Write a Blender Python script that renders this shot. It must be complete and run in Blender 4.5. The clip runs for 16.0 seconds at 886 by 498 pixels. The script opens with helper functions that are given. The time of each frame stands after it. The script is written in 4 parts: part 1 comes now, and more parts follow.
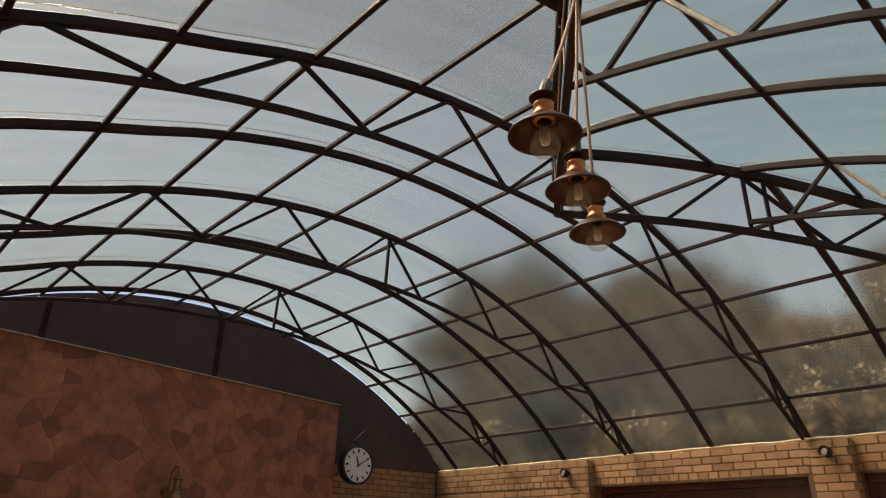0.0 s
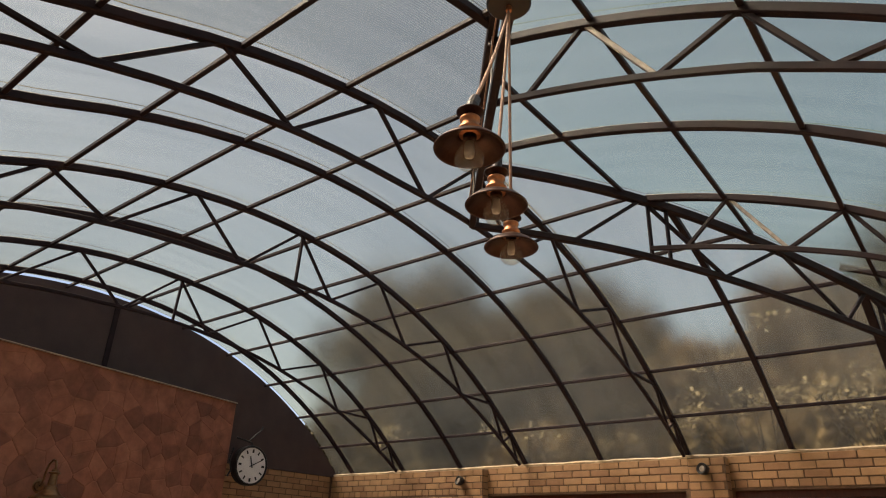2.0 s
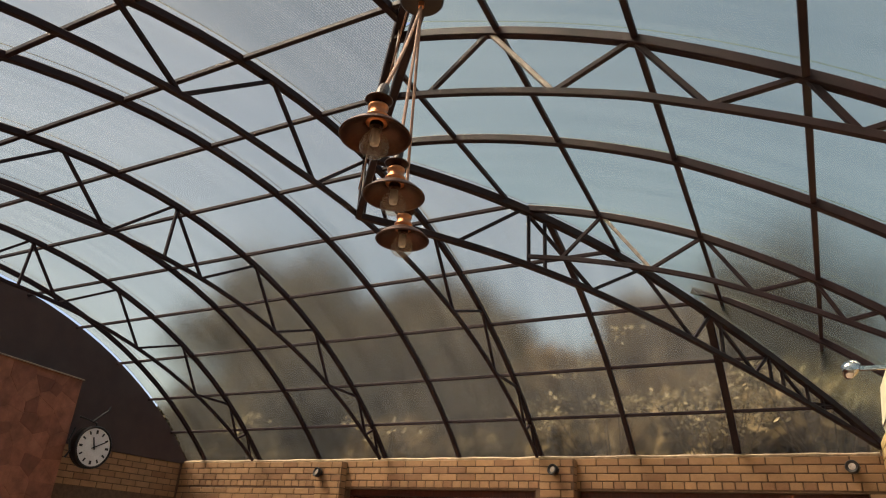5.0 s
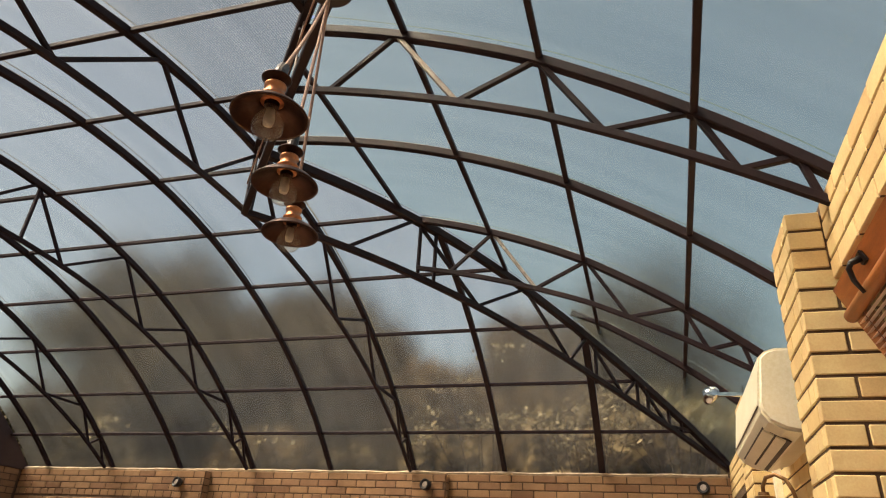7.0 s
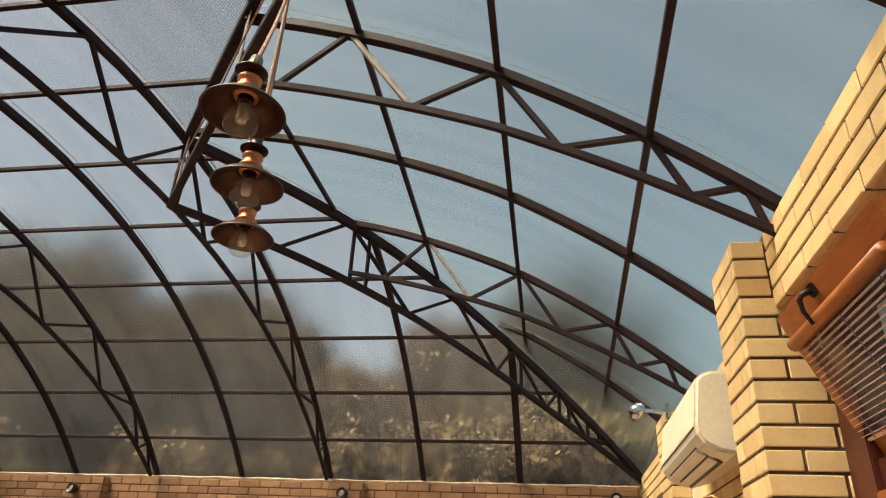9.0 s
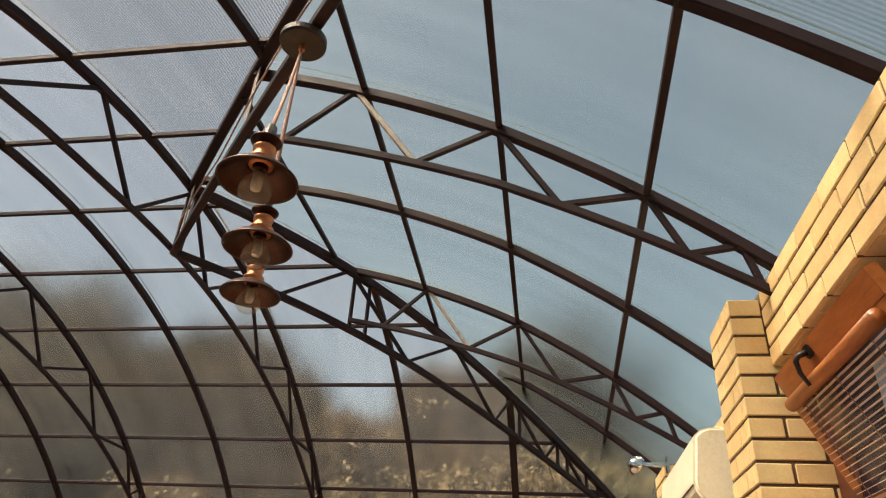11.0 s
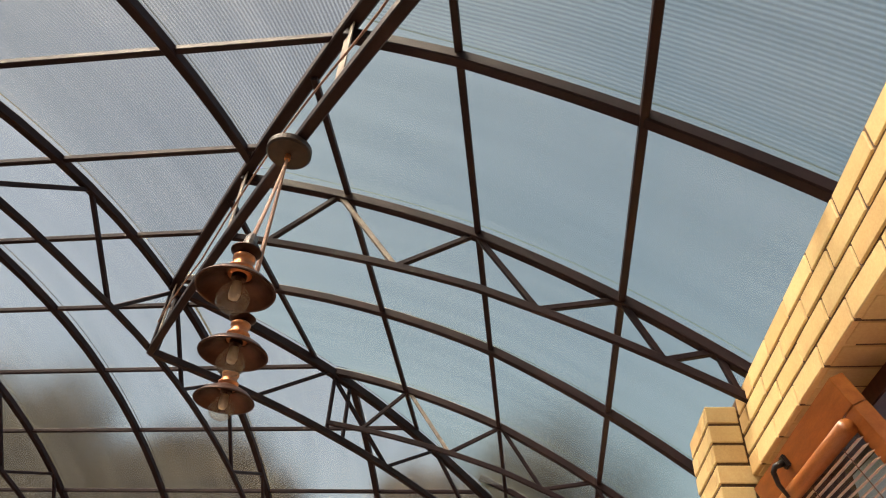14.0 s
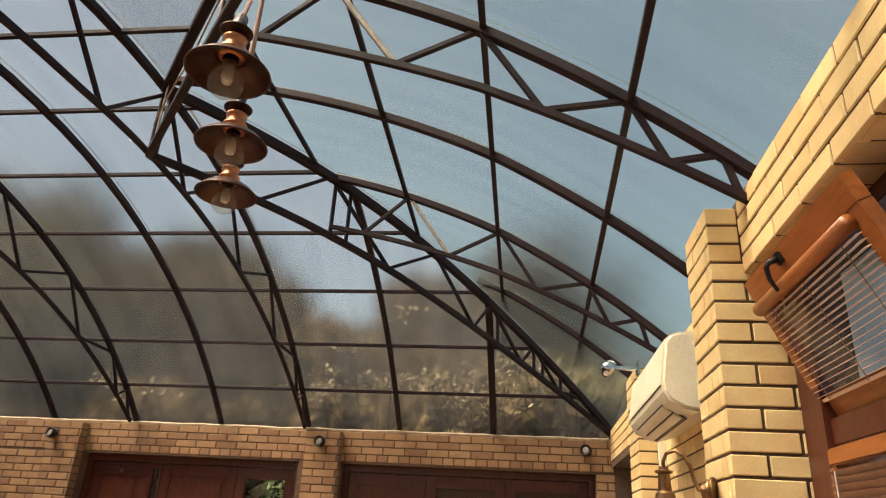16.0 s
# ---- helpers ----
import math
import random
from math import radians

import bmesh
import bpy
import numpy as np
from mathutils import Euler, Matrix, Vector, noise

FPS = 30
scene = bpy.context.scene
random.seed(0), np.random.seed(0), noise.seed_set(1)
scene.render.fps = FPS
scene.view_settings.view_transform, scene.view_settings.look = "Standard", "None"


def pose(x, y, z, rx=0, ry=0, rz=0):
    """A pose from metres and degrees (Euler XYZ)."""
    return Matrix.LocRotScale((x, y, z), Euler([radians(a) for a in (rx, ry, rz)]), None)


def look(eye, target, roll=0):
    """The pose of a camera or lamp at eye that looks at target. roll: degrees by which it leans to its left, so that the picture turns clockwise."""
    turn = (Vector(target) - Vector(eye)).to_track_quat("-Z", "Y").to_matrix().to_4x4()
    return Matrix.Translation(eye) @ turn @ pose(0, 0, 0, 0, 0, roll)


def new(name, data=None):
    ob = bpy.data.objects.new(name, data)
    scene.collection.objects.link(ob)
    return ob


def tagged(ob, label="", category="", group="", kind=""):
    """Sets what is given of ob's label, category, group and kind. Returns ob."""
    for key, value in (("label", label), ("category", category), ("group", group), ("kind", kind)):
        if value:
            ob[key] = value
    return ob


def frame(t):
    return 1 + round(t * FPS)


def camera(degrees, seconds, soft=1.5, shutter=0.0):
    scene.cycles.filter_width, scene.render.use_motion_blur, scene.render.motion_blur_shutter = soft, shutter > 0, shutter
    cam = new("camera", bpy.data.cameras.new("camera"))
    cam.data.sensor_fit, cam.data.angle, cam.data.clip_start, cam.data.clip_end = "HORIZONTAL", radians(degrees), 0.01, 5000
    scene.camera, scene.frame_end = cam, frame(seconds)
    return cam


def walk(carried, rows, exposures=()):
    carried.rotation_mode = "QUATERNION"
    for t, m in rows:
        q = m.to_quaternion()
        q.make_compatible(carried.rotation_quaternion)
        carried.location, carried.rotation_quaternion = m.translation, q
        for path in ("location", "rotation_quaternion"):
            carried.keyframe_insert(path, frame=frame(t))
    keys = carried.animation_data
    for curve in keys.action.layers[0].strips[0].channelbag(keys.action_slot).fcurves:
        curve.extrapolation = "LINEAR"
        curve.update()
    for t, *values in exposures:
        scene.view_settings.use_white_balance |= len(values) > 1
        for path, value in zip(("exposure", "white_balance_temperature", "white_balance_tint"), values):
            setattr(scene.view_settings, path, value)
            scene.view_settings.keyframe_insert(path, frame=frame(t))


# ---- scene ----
EXPO = [(0, 0.52, 7250, 16), (4, 0.72, 7250, 18), (7, 0.74, 7050, 17), (11, 0.86, 7100, 19), (13.5, 0.90, 7100, 19), (16, 0.82, 6900, 17)]
cam = camera(66.6, 16.0, soft=1.05)
walk(cam, [
    (0, pose(-1.164, -7.668, 1.678, 113.50, -0.91, 47.25)),
    (0.5, pose(-1.163, -7.671, 1.677, 113.42, -1.41, 44.89)),
    (1, pose(-1.165, -7.676, 1.674, 113.44, -1.80, 41.88)),
    (1.5, pose(-1.163, -7.683, 1.671, 114.05, -1.88, 40.14)),
    (2, pose(-1.158, -7.692, 1.668, 114.19, -1.99, 38.69)),
    (2.5, pose(-1.155, -7.698, 1.664, 114.44, -2.09, 36.68)),
    (3, pose(-1.155, -7.707, 1.660, 114.42, -2.33, 34.53)),
    (3.5, pose(-1.158, -7.713, 1.654, 114.72, -2.43, 32.73)),
    (4, pose(-1.163, -7.719, 1.647, 114.89, -2.50, 31.03)),
    (6.3, pose(-1.218, -7.710, 1.650, 114.45, -2.92, 20.30)),
    (6.5, pose(-1.219, -7.690, 1.645, 115.15, -2.82, 19.21)),
    (7, pose(-1.229, -7.646, 1.647, 115.99, -2.97, 16.51)),
    (7.5, pose(-1.277, -7.620, 1.663, 116.14, -2.33, 13.94)),
    (8, pose(-1.344, -7.610, 1.680, 116.37, -2.14, 11.31)),
    (10.5, pose(-1.396, -7.666, 1.723, 118.21, -2.64, 8.18)),
    (11, pose(-1.392, -7.686, 1.726, 120.23, -2.96, 8.40)),
    (11.5, pose(-1.383, -7.702, 1.728, 122.98, -2.97, 7.62)),
    (12, pose(-1.374, -7.716, 1.730, 124.67, -2.90, 7.63)),
    (12.5, pose(-1.369, -7.723, 1.733, 126.34, -2.80, 7.74)),
    (13, pose(-1.365, -7.729, 1.733, 128.51, -2.76, 7.63)),
    (13.5, pose(-1.363, -7.731, 1.733, 129.15, -2.73, 7.38)),
    (14, pose(-1.363, -7.730, 1.730, 128.53, -2.66, 7.00)),
    (14.5, pose(-1.370, -7.716, 1.725, 124.98, -3.02, 7.27)),
    (15, pose(-1.371, -7.697, 1.716, 120.45, -2.96, 7.23)),
    (15.5, pose(-1.376, -7.679, 1.710, 116.49, -3.21, 6.82)),
    (16, pose(-1.379, -7.667, 1.708, 112.77, -2.98, 6.79)),
], exposures=EXPO)

# ---- light ----
world = bpy.data.worlds.new("world")
scene.world = world
world.use_nodes = True
wn = world.node_tree
sky = wn.nodes.new("ShaderNodeTexSky")
sky.sky_type, sky.sun_disc = "NISHITA", False
sky.sun_elevation, sky.sun_rotation = radians(68), radians(240)
sky.air_density, sky.dust_density, sky.ozone_density = 1.0, 1.5, 1.0
bg = wn.nodes["Background"]
wn.links.new(sky.outputs["Color"], bg.inputs["Color"])
bg.inputs["Strength"].default_value = 0.112

sun_data = bpy.data.lights.new("sun", "SUN")
sun_data.energy, sun_data.angle, sun_data.color = 3.3, radians(30), (1.0, 0.93, 0.82)
sun = new("sun", sun_data)
sun.matrix_world = look((0, 0, 0), (0.44, 0.22, -0.87))

# ---- materials ----


class Mat:
    """Small builder for node materials."""

    def __init__(self, name):
        self.m = bpy.data.materials.new(name)
        self.m.use_nodes = True
        self.t = self.m.node_tree
        self.b = self.t.nodes["Principled BSDF"]
        self.out = self.t.nodes["Material Output"]

    def node(self, kind, **values):
        n = self.t.nodes.new(kind)
        for k, v in values.items():
            n.inputs[k].default_value = v
        return n

    def link(self, a, b):
        self.t.links.new(a, b)

    def coords(self, kind="Object", scale=(1, 1, 1)):
        c = self.t.nodes.new("ShaderNodeTexCoord")
        mp = self.t.nodes.new("ShaderNodeMapping")
        mp.inputs["Scale"].default_value = scale
        self.link(c.outputs[kind], mp.inputs["Vector"])
        return mp.outputs["Vector"]

    def noise(self, vec, scale, detail=4.0, rough=0.55):
        n = self.node("ShaderNodeTexNoise", Scale=scale, Detail=detail, Roughness=rough)
        self.link(vec, n.inputs["Vector"])
        return n.outputs["Fac"]

    def ramp(self, fac, stops):
        r = self.t.nodes.new("ShaderNodeValToRGB")
        e = r.color_ramp.elements
        while len(e) < len(stops):
            e.new(0.5)
        for k, (p, c) in enumerate(stops):
            e[k].position, e[k].color = p, (*c, 1)
        self.link(fac, r.inputs["Fac"])
        return r.outputs["Color"]

    def mix(self, fac, a, b, blend="MIX"):
        n = self.t.nodes.new("ShaderNodeMix")
        n.data_type, n.blend_type = "RGBA", blend
        for sock, v in ((n.inputs[0], fac), (n.inputs[6], a), (n.inputs[7], b)):
            if isinstance(v, (int, float)):
                sock.default_value = v
            elif isinstance(v, tuple):
                sock.default_value = (*v, 1)
            else:
                self.link(v, sock)
        return n.outputs[2]

    def bump(self, height, strength=0.3, distance=0.005):
        n = self.node("ShaderNodeBump", Strength=strength, Distance=distance)
        self.link(height, n.inputs["Height"])
        self.link(n.outputs["Normal"], self.b.inputs["Normal"])

    def set(self, **values):
        for k, v in values.items():
            s = self.b.inputs[k.replace("_", " ")]
            if isinstance(v, (int, float)):
                s.default_value = v
            elif isinstance(v, tuple):
                s.default_value = (*v, 1)
            else:
                self.link(v, s)
        return self


def two_tone(name, dark, light, scale, rough, metal=0.0, bump=0.2, fine=60.0, stretch=(1, 1, 1)):
    m = Mat(name)
    v = m.coords("Object", stretch)
    big, small = m.noise(v, scale, 5), m.noise(v, fine, 3)
    c = m.ramp(big, [(0.3, dark), (0.7, light)])
    c = m.mix(0.25, c, m.ramp(small, [(0.3, (0.25, 0.25, 0.25)), (0.7, (0.75, 0.75, 0.75))]), "OVERLAY")
    m.set(Base_Color=c, Metallic=metal)
    r = m.t.nodes.new("ShaderNodeMapRange")
    r.inputs["To Min"].default_value, r.inputs["To Max"].default_value = rough - 0.08, rough + 0.1
    m.link(small, r.inputs["Value"])
    m.link(r.outputs["Result"], m.b.inputs["Roughness"])
    m.bump(small, bump, 0.003)
    return m.m


def brick_material(name, dark, light, blotch=0.35, size=9.0):
    m = Mat(name)
    info = m.t.nodes.new("ShaderNodeObjectInfo")
    geo = m.t.nodes.new("ShaderNodeNewGeometry")
    add = m.node("ShaderNodeMath")
    m.link(info.outputs["Random"], add.inputs[0])
    m.link(geo.outputs["Random Per Island"], add.inputs[1])
    fr = m.t.nodes.new("ShaderNodeMath")
    fr.operation = "FRACT"
    m.link(add.outputs[0], fr.inputs[0])
    base = m.ramp(fr.outputs[0], [(0.0, dark), (0.55, light), (1.0, tuple(0.9 * c for c in light))])
    p = m.t.nodes.new("ShaderNodeNewGeometry").outputs["Position"]
    grain, blot = m.noise(p, 140, 3), m.noise(p, size, 5, 0.65)
    c = m.mix(blotch, base, m.ramp(blot, [(0.3, (0.32, 0.30, 0.28)), (0.7, (0.68, 0.68, 0.66))]), "OVERLAY")
    c = m.mix(0.13, c, m.ramp(grain, [(0.3, (0.2, 0.2, 0.2)), (0.7, (0.8, 0.8, 0.8))]), "OVERLAY")
    m.set(Base_Color=c, Roughness=0.72)
    m.bump(grain, 0.18, 0.002)
    return m.m


def panel_material(name, axis, ribs, body=(0.955, 0.922, 0.795)):
    """Twin-wall polycarbonate: frosted, ribbed along the arches, dusty."""
    m = Mat(name)
    pos = m.t.nodes.new("ShaderNodeNewGeometry").outputs["Position"]
    wave = m.node("ShaderNodeTexWave", Scale=19.0, Distortion=0.0)
    wave.bands_direction = axis
    m.link(pos, wave.inputs["Vector"])
    rib = wave.outputs["Fac"]
    mp = m.t.nodes.new("ShaderNodeMapping")
    mp.inputs["Scale"].default_value = (5.0, 0.35, 0.35) if axis == "X" else (0.35, 5.0, 0.35)
    m.link(pos, mp.inputs["Vector"])
    streak = m.noise(mp.outputs["Vector"], 1.6, 5, 0.6)
    dust = m.noise(pos, 0.7, 4)
    fac = m.mix(0.5, streak, dust)
    frost = m.node("ShaderNodeBsdfRefraction", Roughness=0.27, IOR=1.16)
    # Streaks darken the tint: dust, plus streaky sky light put into the colour.
    tint = m.mix(ribs, m.mix(0.13, body, m.ramp(streak, [(0.35, (0.62, 0.64, 0.62)), (0.62, (1, 1, 1))]), "MULTIPLY"), m.ramp(rib, [(0.3, (0.35, 0.38, 0.38)), (0.7, (1, 1, 1))]), "MULTIPLY")
    m.link(tint, frost.inputs["Color"])
    trans = m.node("ShaderNodeBsdfTranslucent")
    m.link(m.mix(ribs, (0.62, 0.64, 0.60), m.ramp(rib, [(0.3, (0.4, 0.4, 0.4)), (0.7, (1, 1, 1))]), "MULTIPLY"), trans.inputs["Color"])
    gl = m.node("ShaderNodeBsdfGlossy", Roughness=0.25)
    gl.inputs["Color"].default_value = (0.8, 0.8, 0.8, 1)
    a = m.t.nodes.new("ShaderNodeMixShader")
    mr = m.t.nodes.new("ShaderNodeMapRange")
    mr.inputs["From Min"].default_value, mr.inputs["From Max"].default_value = 0.3, 0.7
    mr.inputs["To Min"].default_value, mr.inputs["To Max"].default_value = 0.012, 0.052
    m.link(fac, mr.inputs["Value"])
    m.link(mr.outputs["Result"], a.inputs["Fac"])
    m.link(frost.outputs[0], a.inputs[1])
    m.link(trans.outputs[0], a.inputs[2])
    g = m.t.nodes.new("ShaderNodeMixShader")
    g.inputs["Fac"].default_value = 0.03
    m.link(a.outputs[0], g.inputs[1])
    m.link(gl.outputs[0], g.inputs[2])
    m.link(g.outputs[0], m.out.inputs["Surface"])
    return m.m


def glass_material(name, tint=(0.9, 0.95, 0.95), haze=0.0):
    m = Mat(name)
    tr = m.t.nodes.new("ShaderNodeBsdfTransparent")
    tr.inputs["Color"].default_value = (*tint, 1)
    gl = m.node("ShaderNodeBsdfGlossy", Roughness=0.02)
    fr = m.node("ShaderNodeLayerWeight", Blend=0.5)
    pw = m.t.nodes.new("ShaderNodeMath")
    pw.operation = "POWER"
    pw.inputs[1].default_value = 4.0
    m.link(fr.outputs["Facing"], pw.inputs[0])
    ml = m.node("ShaderNodeMath")
    ml.operation = "MULTIPLY_ADD"
    ml.inputs[1].default_value, ml.inputs[2].default_value = 0.6, 0.045
    m.link(pw.outputs[0], ml.inputs[0])
    mx = m.t.nodes.new("ShaderNodeMixShader")
    m.link(ml.outputs[0], mx.inputs["Fac"])
    m.link(tr.outputs[0], mx.inputs[1])
    m.link(gl.outputs[0], mx.inputs[2])
    last = mx
    if haze:
        df = m.node("ShaderNodeBsdfTranslucent")
        df.inputs["Color"].default_value = (0.9, 0.86, 0.78, 1)
        hz = m.t.nodes.new("ShaderNodeMixShader")
        hz.inputs["Fac"].default_value = haze
        m.link(mx.outputs[0], hz.inputs[1])
        m.link(df.outputs[0], hz.inputs[2])
        last = hz
    m.link(last.outputs[0], m.out.inputs["Surface"])
    return m.m


def leaf_material(name, dark, light):
    m = Mat(name)
    geo = m.t.nodes.new("ShaderNodeNewGeometry")
    # Last two stops lift a few leaves: sun glints put into the colour.
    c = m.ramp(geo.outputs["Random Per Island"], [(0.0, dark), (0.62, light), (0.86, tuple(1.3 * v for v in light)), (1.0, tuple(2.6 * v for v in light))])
    d = m.node("ShaderNodeBsdfDiffuse")
    tr = m.node("ShaderNodeBsdfTranslucent")
    m.link(c, d.inputs["Color"])
    m.link(c, tr.inputs["Color"])
    mx = m.t.nodes.new("ShaderNodeMixShader")
    mx.inputs["Fac"].default_value = 0.4
    m.link(d.outputs[0], mx.inputs[1])
    m.link(tr.outputs[0], mx.inputs[2])
    m.link(mx.outputs[0], m.out.inputs["Surface"])
    return m.m


def matt(material, level):
    material.node_tree.nodes["Principled BSDF"].inputs["Specular IOR Level"].default_value = level
    return material


STEEL = two_tone("brown_painted_steel", (0.0130, 0.0062, 0.0066), (0.026, 0.0125, 0.0128), 6, 0.5, 0.0, 0.12, 90)
STEEL_PALE = two_tone("primed_and_sunlit_steel", (0.20, 0.16, 0.13), (0.42, 0.36, 0.30), 20, 0.5, 0.2, 0.2, 120)
matt(STEEL, 0.18)
PANEL_X = panel_material("polycarbonate_hall", "X", 0.05)
PANEL_Y = panel_material("polycarbonate_end", "Y", 0.10, (0.965, 0.978, 0.822))
PANEL_X_RIBBED = panel_material("ribbed_polycarbonate_hall", "X", 0.42)
PANEL_Y_RIBBED = panel_material("ribbed_polycarbonate_end", "Y", 0.30, (0.965, 0.978, 0.822))
BRICK_YELLOW = brick_material("yellow_facing_brick", (0.57, 0.382, 0.172), (0.70, 0.516, 0.255), 0.25)
# Same brick as the house wall, darkened: its shade is put into the colour.
BRICK_SHADED = brick_material("shaded_facing_brick", (0.215, 0.112, 0.052), (0.315, 0.180, 0.084))
MORTAR_DARK = two_tone("dark_mortar", (0.085, 0.048, 0.026), (0.14, 0.082, 0.045), 20, 0.9, 0, 0.5, 150)
STONE = brick_material("brown_stone_cladding", (0.150, 0.053, 0.032), (0.27, 0.108, 0.063), 1.0, 5.0)
STONE_BED = two_tone("stone_joint", (0.16, 0.062, 0.036), (0.26, 0.106, 0.060), 6, 0.9, 0, 0.5, 120)
GABLE = two_tone("dark_brown_cladding", (0.042, 0.022, 0.018), (0.060, 0.034, 0.027), 3, 0.6, 0, 0.15, 60)
WOOD_ORANGE = two_tone("orange_stained_wood", (0.27, 0.082, 0.020), (0.40, 0.135, 0.034), 8, 0.35, 0, 0.1, 60, stretch=(6, 1, 6))
WOOD_DARK = two_tone("dark_red_brown_wood", (0.062, 0.014, 0.007), (0.11, 0.028, 0.014), 6, 0.35, 0, 0.1, 40, stretch=(6, 6, 1))
SLAT = two_tone("copper_blind_slat", (0.72, 0.48, 0.36), (0.84, 0.63, 0.50), 5, 0.35, 0.1, 0.05, 50)
# Darkened copy of the copper slat: shade on the lower blind, as colour.
SLAT_SHADED = two_tone("shaded_blind_slat", (0.24, 0.11, 0.06), (0.34, 0.17, 0.10), 5, 0.35, 0.1, 0.05, 50)
PLASTIC = two_tone("cream_plastic", (0.66, 0.60, 0.45), (0.74, 0.68, 0.53), 4, 0.35, 0, 0.03, 80)
PLASTIC_DARK = two_tone("dark_grille", (0.05, 0.035, 0.025), (0.09, 0.06, 0.04), 10, 0.5)
COPPER = two_tone("aged_copper", (0.42, 0.15, 0.06), (0.66, 0.28, 0.13), 25, 0.34, 0.85, 0.15, 120)
COPPER_DARK = two_tone("dark_bronze", (0.026, 0.009, 0.005), (0.068, 0.024, 0.011), 18, 0.38, 0.7, 0.15, 120)
BRONZE_BLACK = two_tone("blackened_bronze", (0.012, 0.008, 0.006), (0.035, 0.020, 0.013), 18, 0.45, 0.3, 0.15, 120)
BRASS = two_tone("antique_brass", (0.16, 0.075, 0.032), (0.30, 0.165, 0.075), 22, 0.30, 0.8, 0.1, 120)
INNER_WHITE = two_tone("white_inner_plaster", (0.84, 0.85, 0.88), (0.89, 0.90, 0.93), 3, 0.8)
CORD = two_tone("brown_cord", (0.20, 0.10, 0.06), (0.34, 0.18, 0.11), 60, 0.7, 0, 0.3, 200)
BLACK = two_tone("black_metal", (0.012, 0.011, 0.011), (0.03, 0.027, 0.025), 12, 0.4, 0.4, 0.1, 100)
CHROME = two_tone("chrome", (0.55, 0.55, 0.55), (0.75, 0.75, 0.75), 10, 0.15, 1.0, 0.02, 80)
WHITE = two_tone("white_dial", (0.52, 0.52, 0.51), (0.64, 0.64, 0.63), 6, 0.5, 0, 0.03, 60)
FOAM = two_tone("pale_mounting_foam", (0.34, 0.25, 0.16), (0.52, 0.41, 0.28), 15, 0.9, 0, 0.8, 60)
SEAL = two_tone("pale_seal", (0.30, 0.26, 0.20), (0.50, 0.44, 0.35), 8, 0.7, 0, 0.2, 80)
GLASS = glass_material("window_glass")
BULB = glass_material("bulb_glass", (0.97, 0.93, 0.86), 0.09)
FLOOR = two_tone("floor_tile", (0.22, 0.15, 0.10), (0.32, 0.23, 0.16), 3, 0.5)
PLASTER = two_tone("plaster", (0.52, 0.42, 0.28), (0.6, 0.5, 0.35), 3, 0.85)
GRASS = two_tone("grass", (0.03, 0.05, 0.015), (0.07, 0.10, 0.03), 2, 0.9, 0, 0.6, 30)
BARK = two_tone("bark", (0.05, 0.035, 0.025), (0.12, 0.09, 0.065), 8, 0.9, 0, 0.8, 40, stretch=(3, 3, 1))
LEAF = leaf_material("leaf_green", (0.022, 0.018, 0.011), (0.100, 0.081, 0.046))
LEAF_OLIVE = leaf_material("leaf_olive", (0.030, 0.022, 0.013), (0.165, 0.120, 0.064))
# Shrub leaves brightened: the strong light on them is put into the colour.
LEAF_STRONG_LIT = leaf_material("leaf_strong_lit", (0.05, 0.06, 0.02), (0.38, 0.42, 0.20))
# Sun flecks on the trees nearest the wall, put into a lighter leaf colour.
LEAF_SUN_FLECKED = leaf_material("leaf_sun_flecked", (0.028, 0.022, 0.013), (0.215, 0.166, 0.095))
# Sunlight on the roof-edge twigs is put into this paler leaf colour.
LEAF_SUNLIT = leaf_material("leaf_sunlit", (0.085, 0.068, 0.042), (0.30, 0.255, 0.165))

# ---- mesh helpers ----


def mesh_of(name, bm, material):
    bmesh.ops.recalc_face_normals(bm, faces=bm.faces)
    me = bpy.data.meshes.new(name)
    bm.to_mesh(me)
    bm.free()
    me.materials.append(material)
    return me


def part(name, bm, material, parent=None, label="", smooth=False):
    me = mesh_of(name, bm, material)
    if smooth:
        me.shade_smooth()
    ob = new(name, me)
    if parent is not None:
        ob.parent = parent
    if label:
        tagged(ob, label)
    return ob


def empty(name, label, category, group="", kind="", at=(0, 0, 0)):
    ob = new(name)
    ob.location = at
    return tagged(ob, label, category, group, kind)


def box(bm, x0, x1, y0, y1, z0, z1, bevel=0.0, m=None):
    made = bmesh.ops.create_cube(bm, size=1)["verts"]
    bmesh.ops.scale(bm, vec=(x1 - x0, y1 - y0, z1 - z0), verts=made)
    bmesh.ops.translate(bm, vec=((x0 + x1) / 2, (y0 + y1) / 2, (z0 + z1) / 2), verts=made)
    if bevel:
        es = list({e for v in made for e in v.link_edges})
        made = bmesh.ops.bevel(bm, geom=es, offset=bevel, segments=2, affect="EDGES", clamp_overlap=True)["verts"]
    if m is not None:
        bmesh.ops.transform(bm, matrix=m, verts=list({v for v in made}))
    return bm


def boxed(*dims, bevel=0.0):
    return box(bmesh.new(), *dims, bevel=bevel)


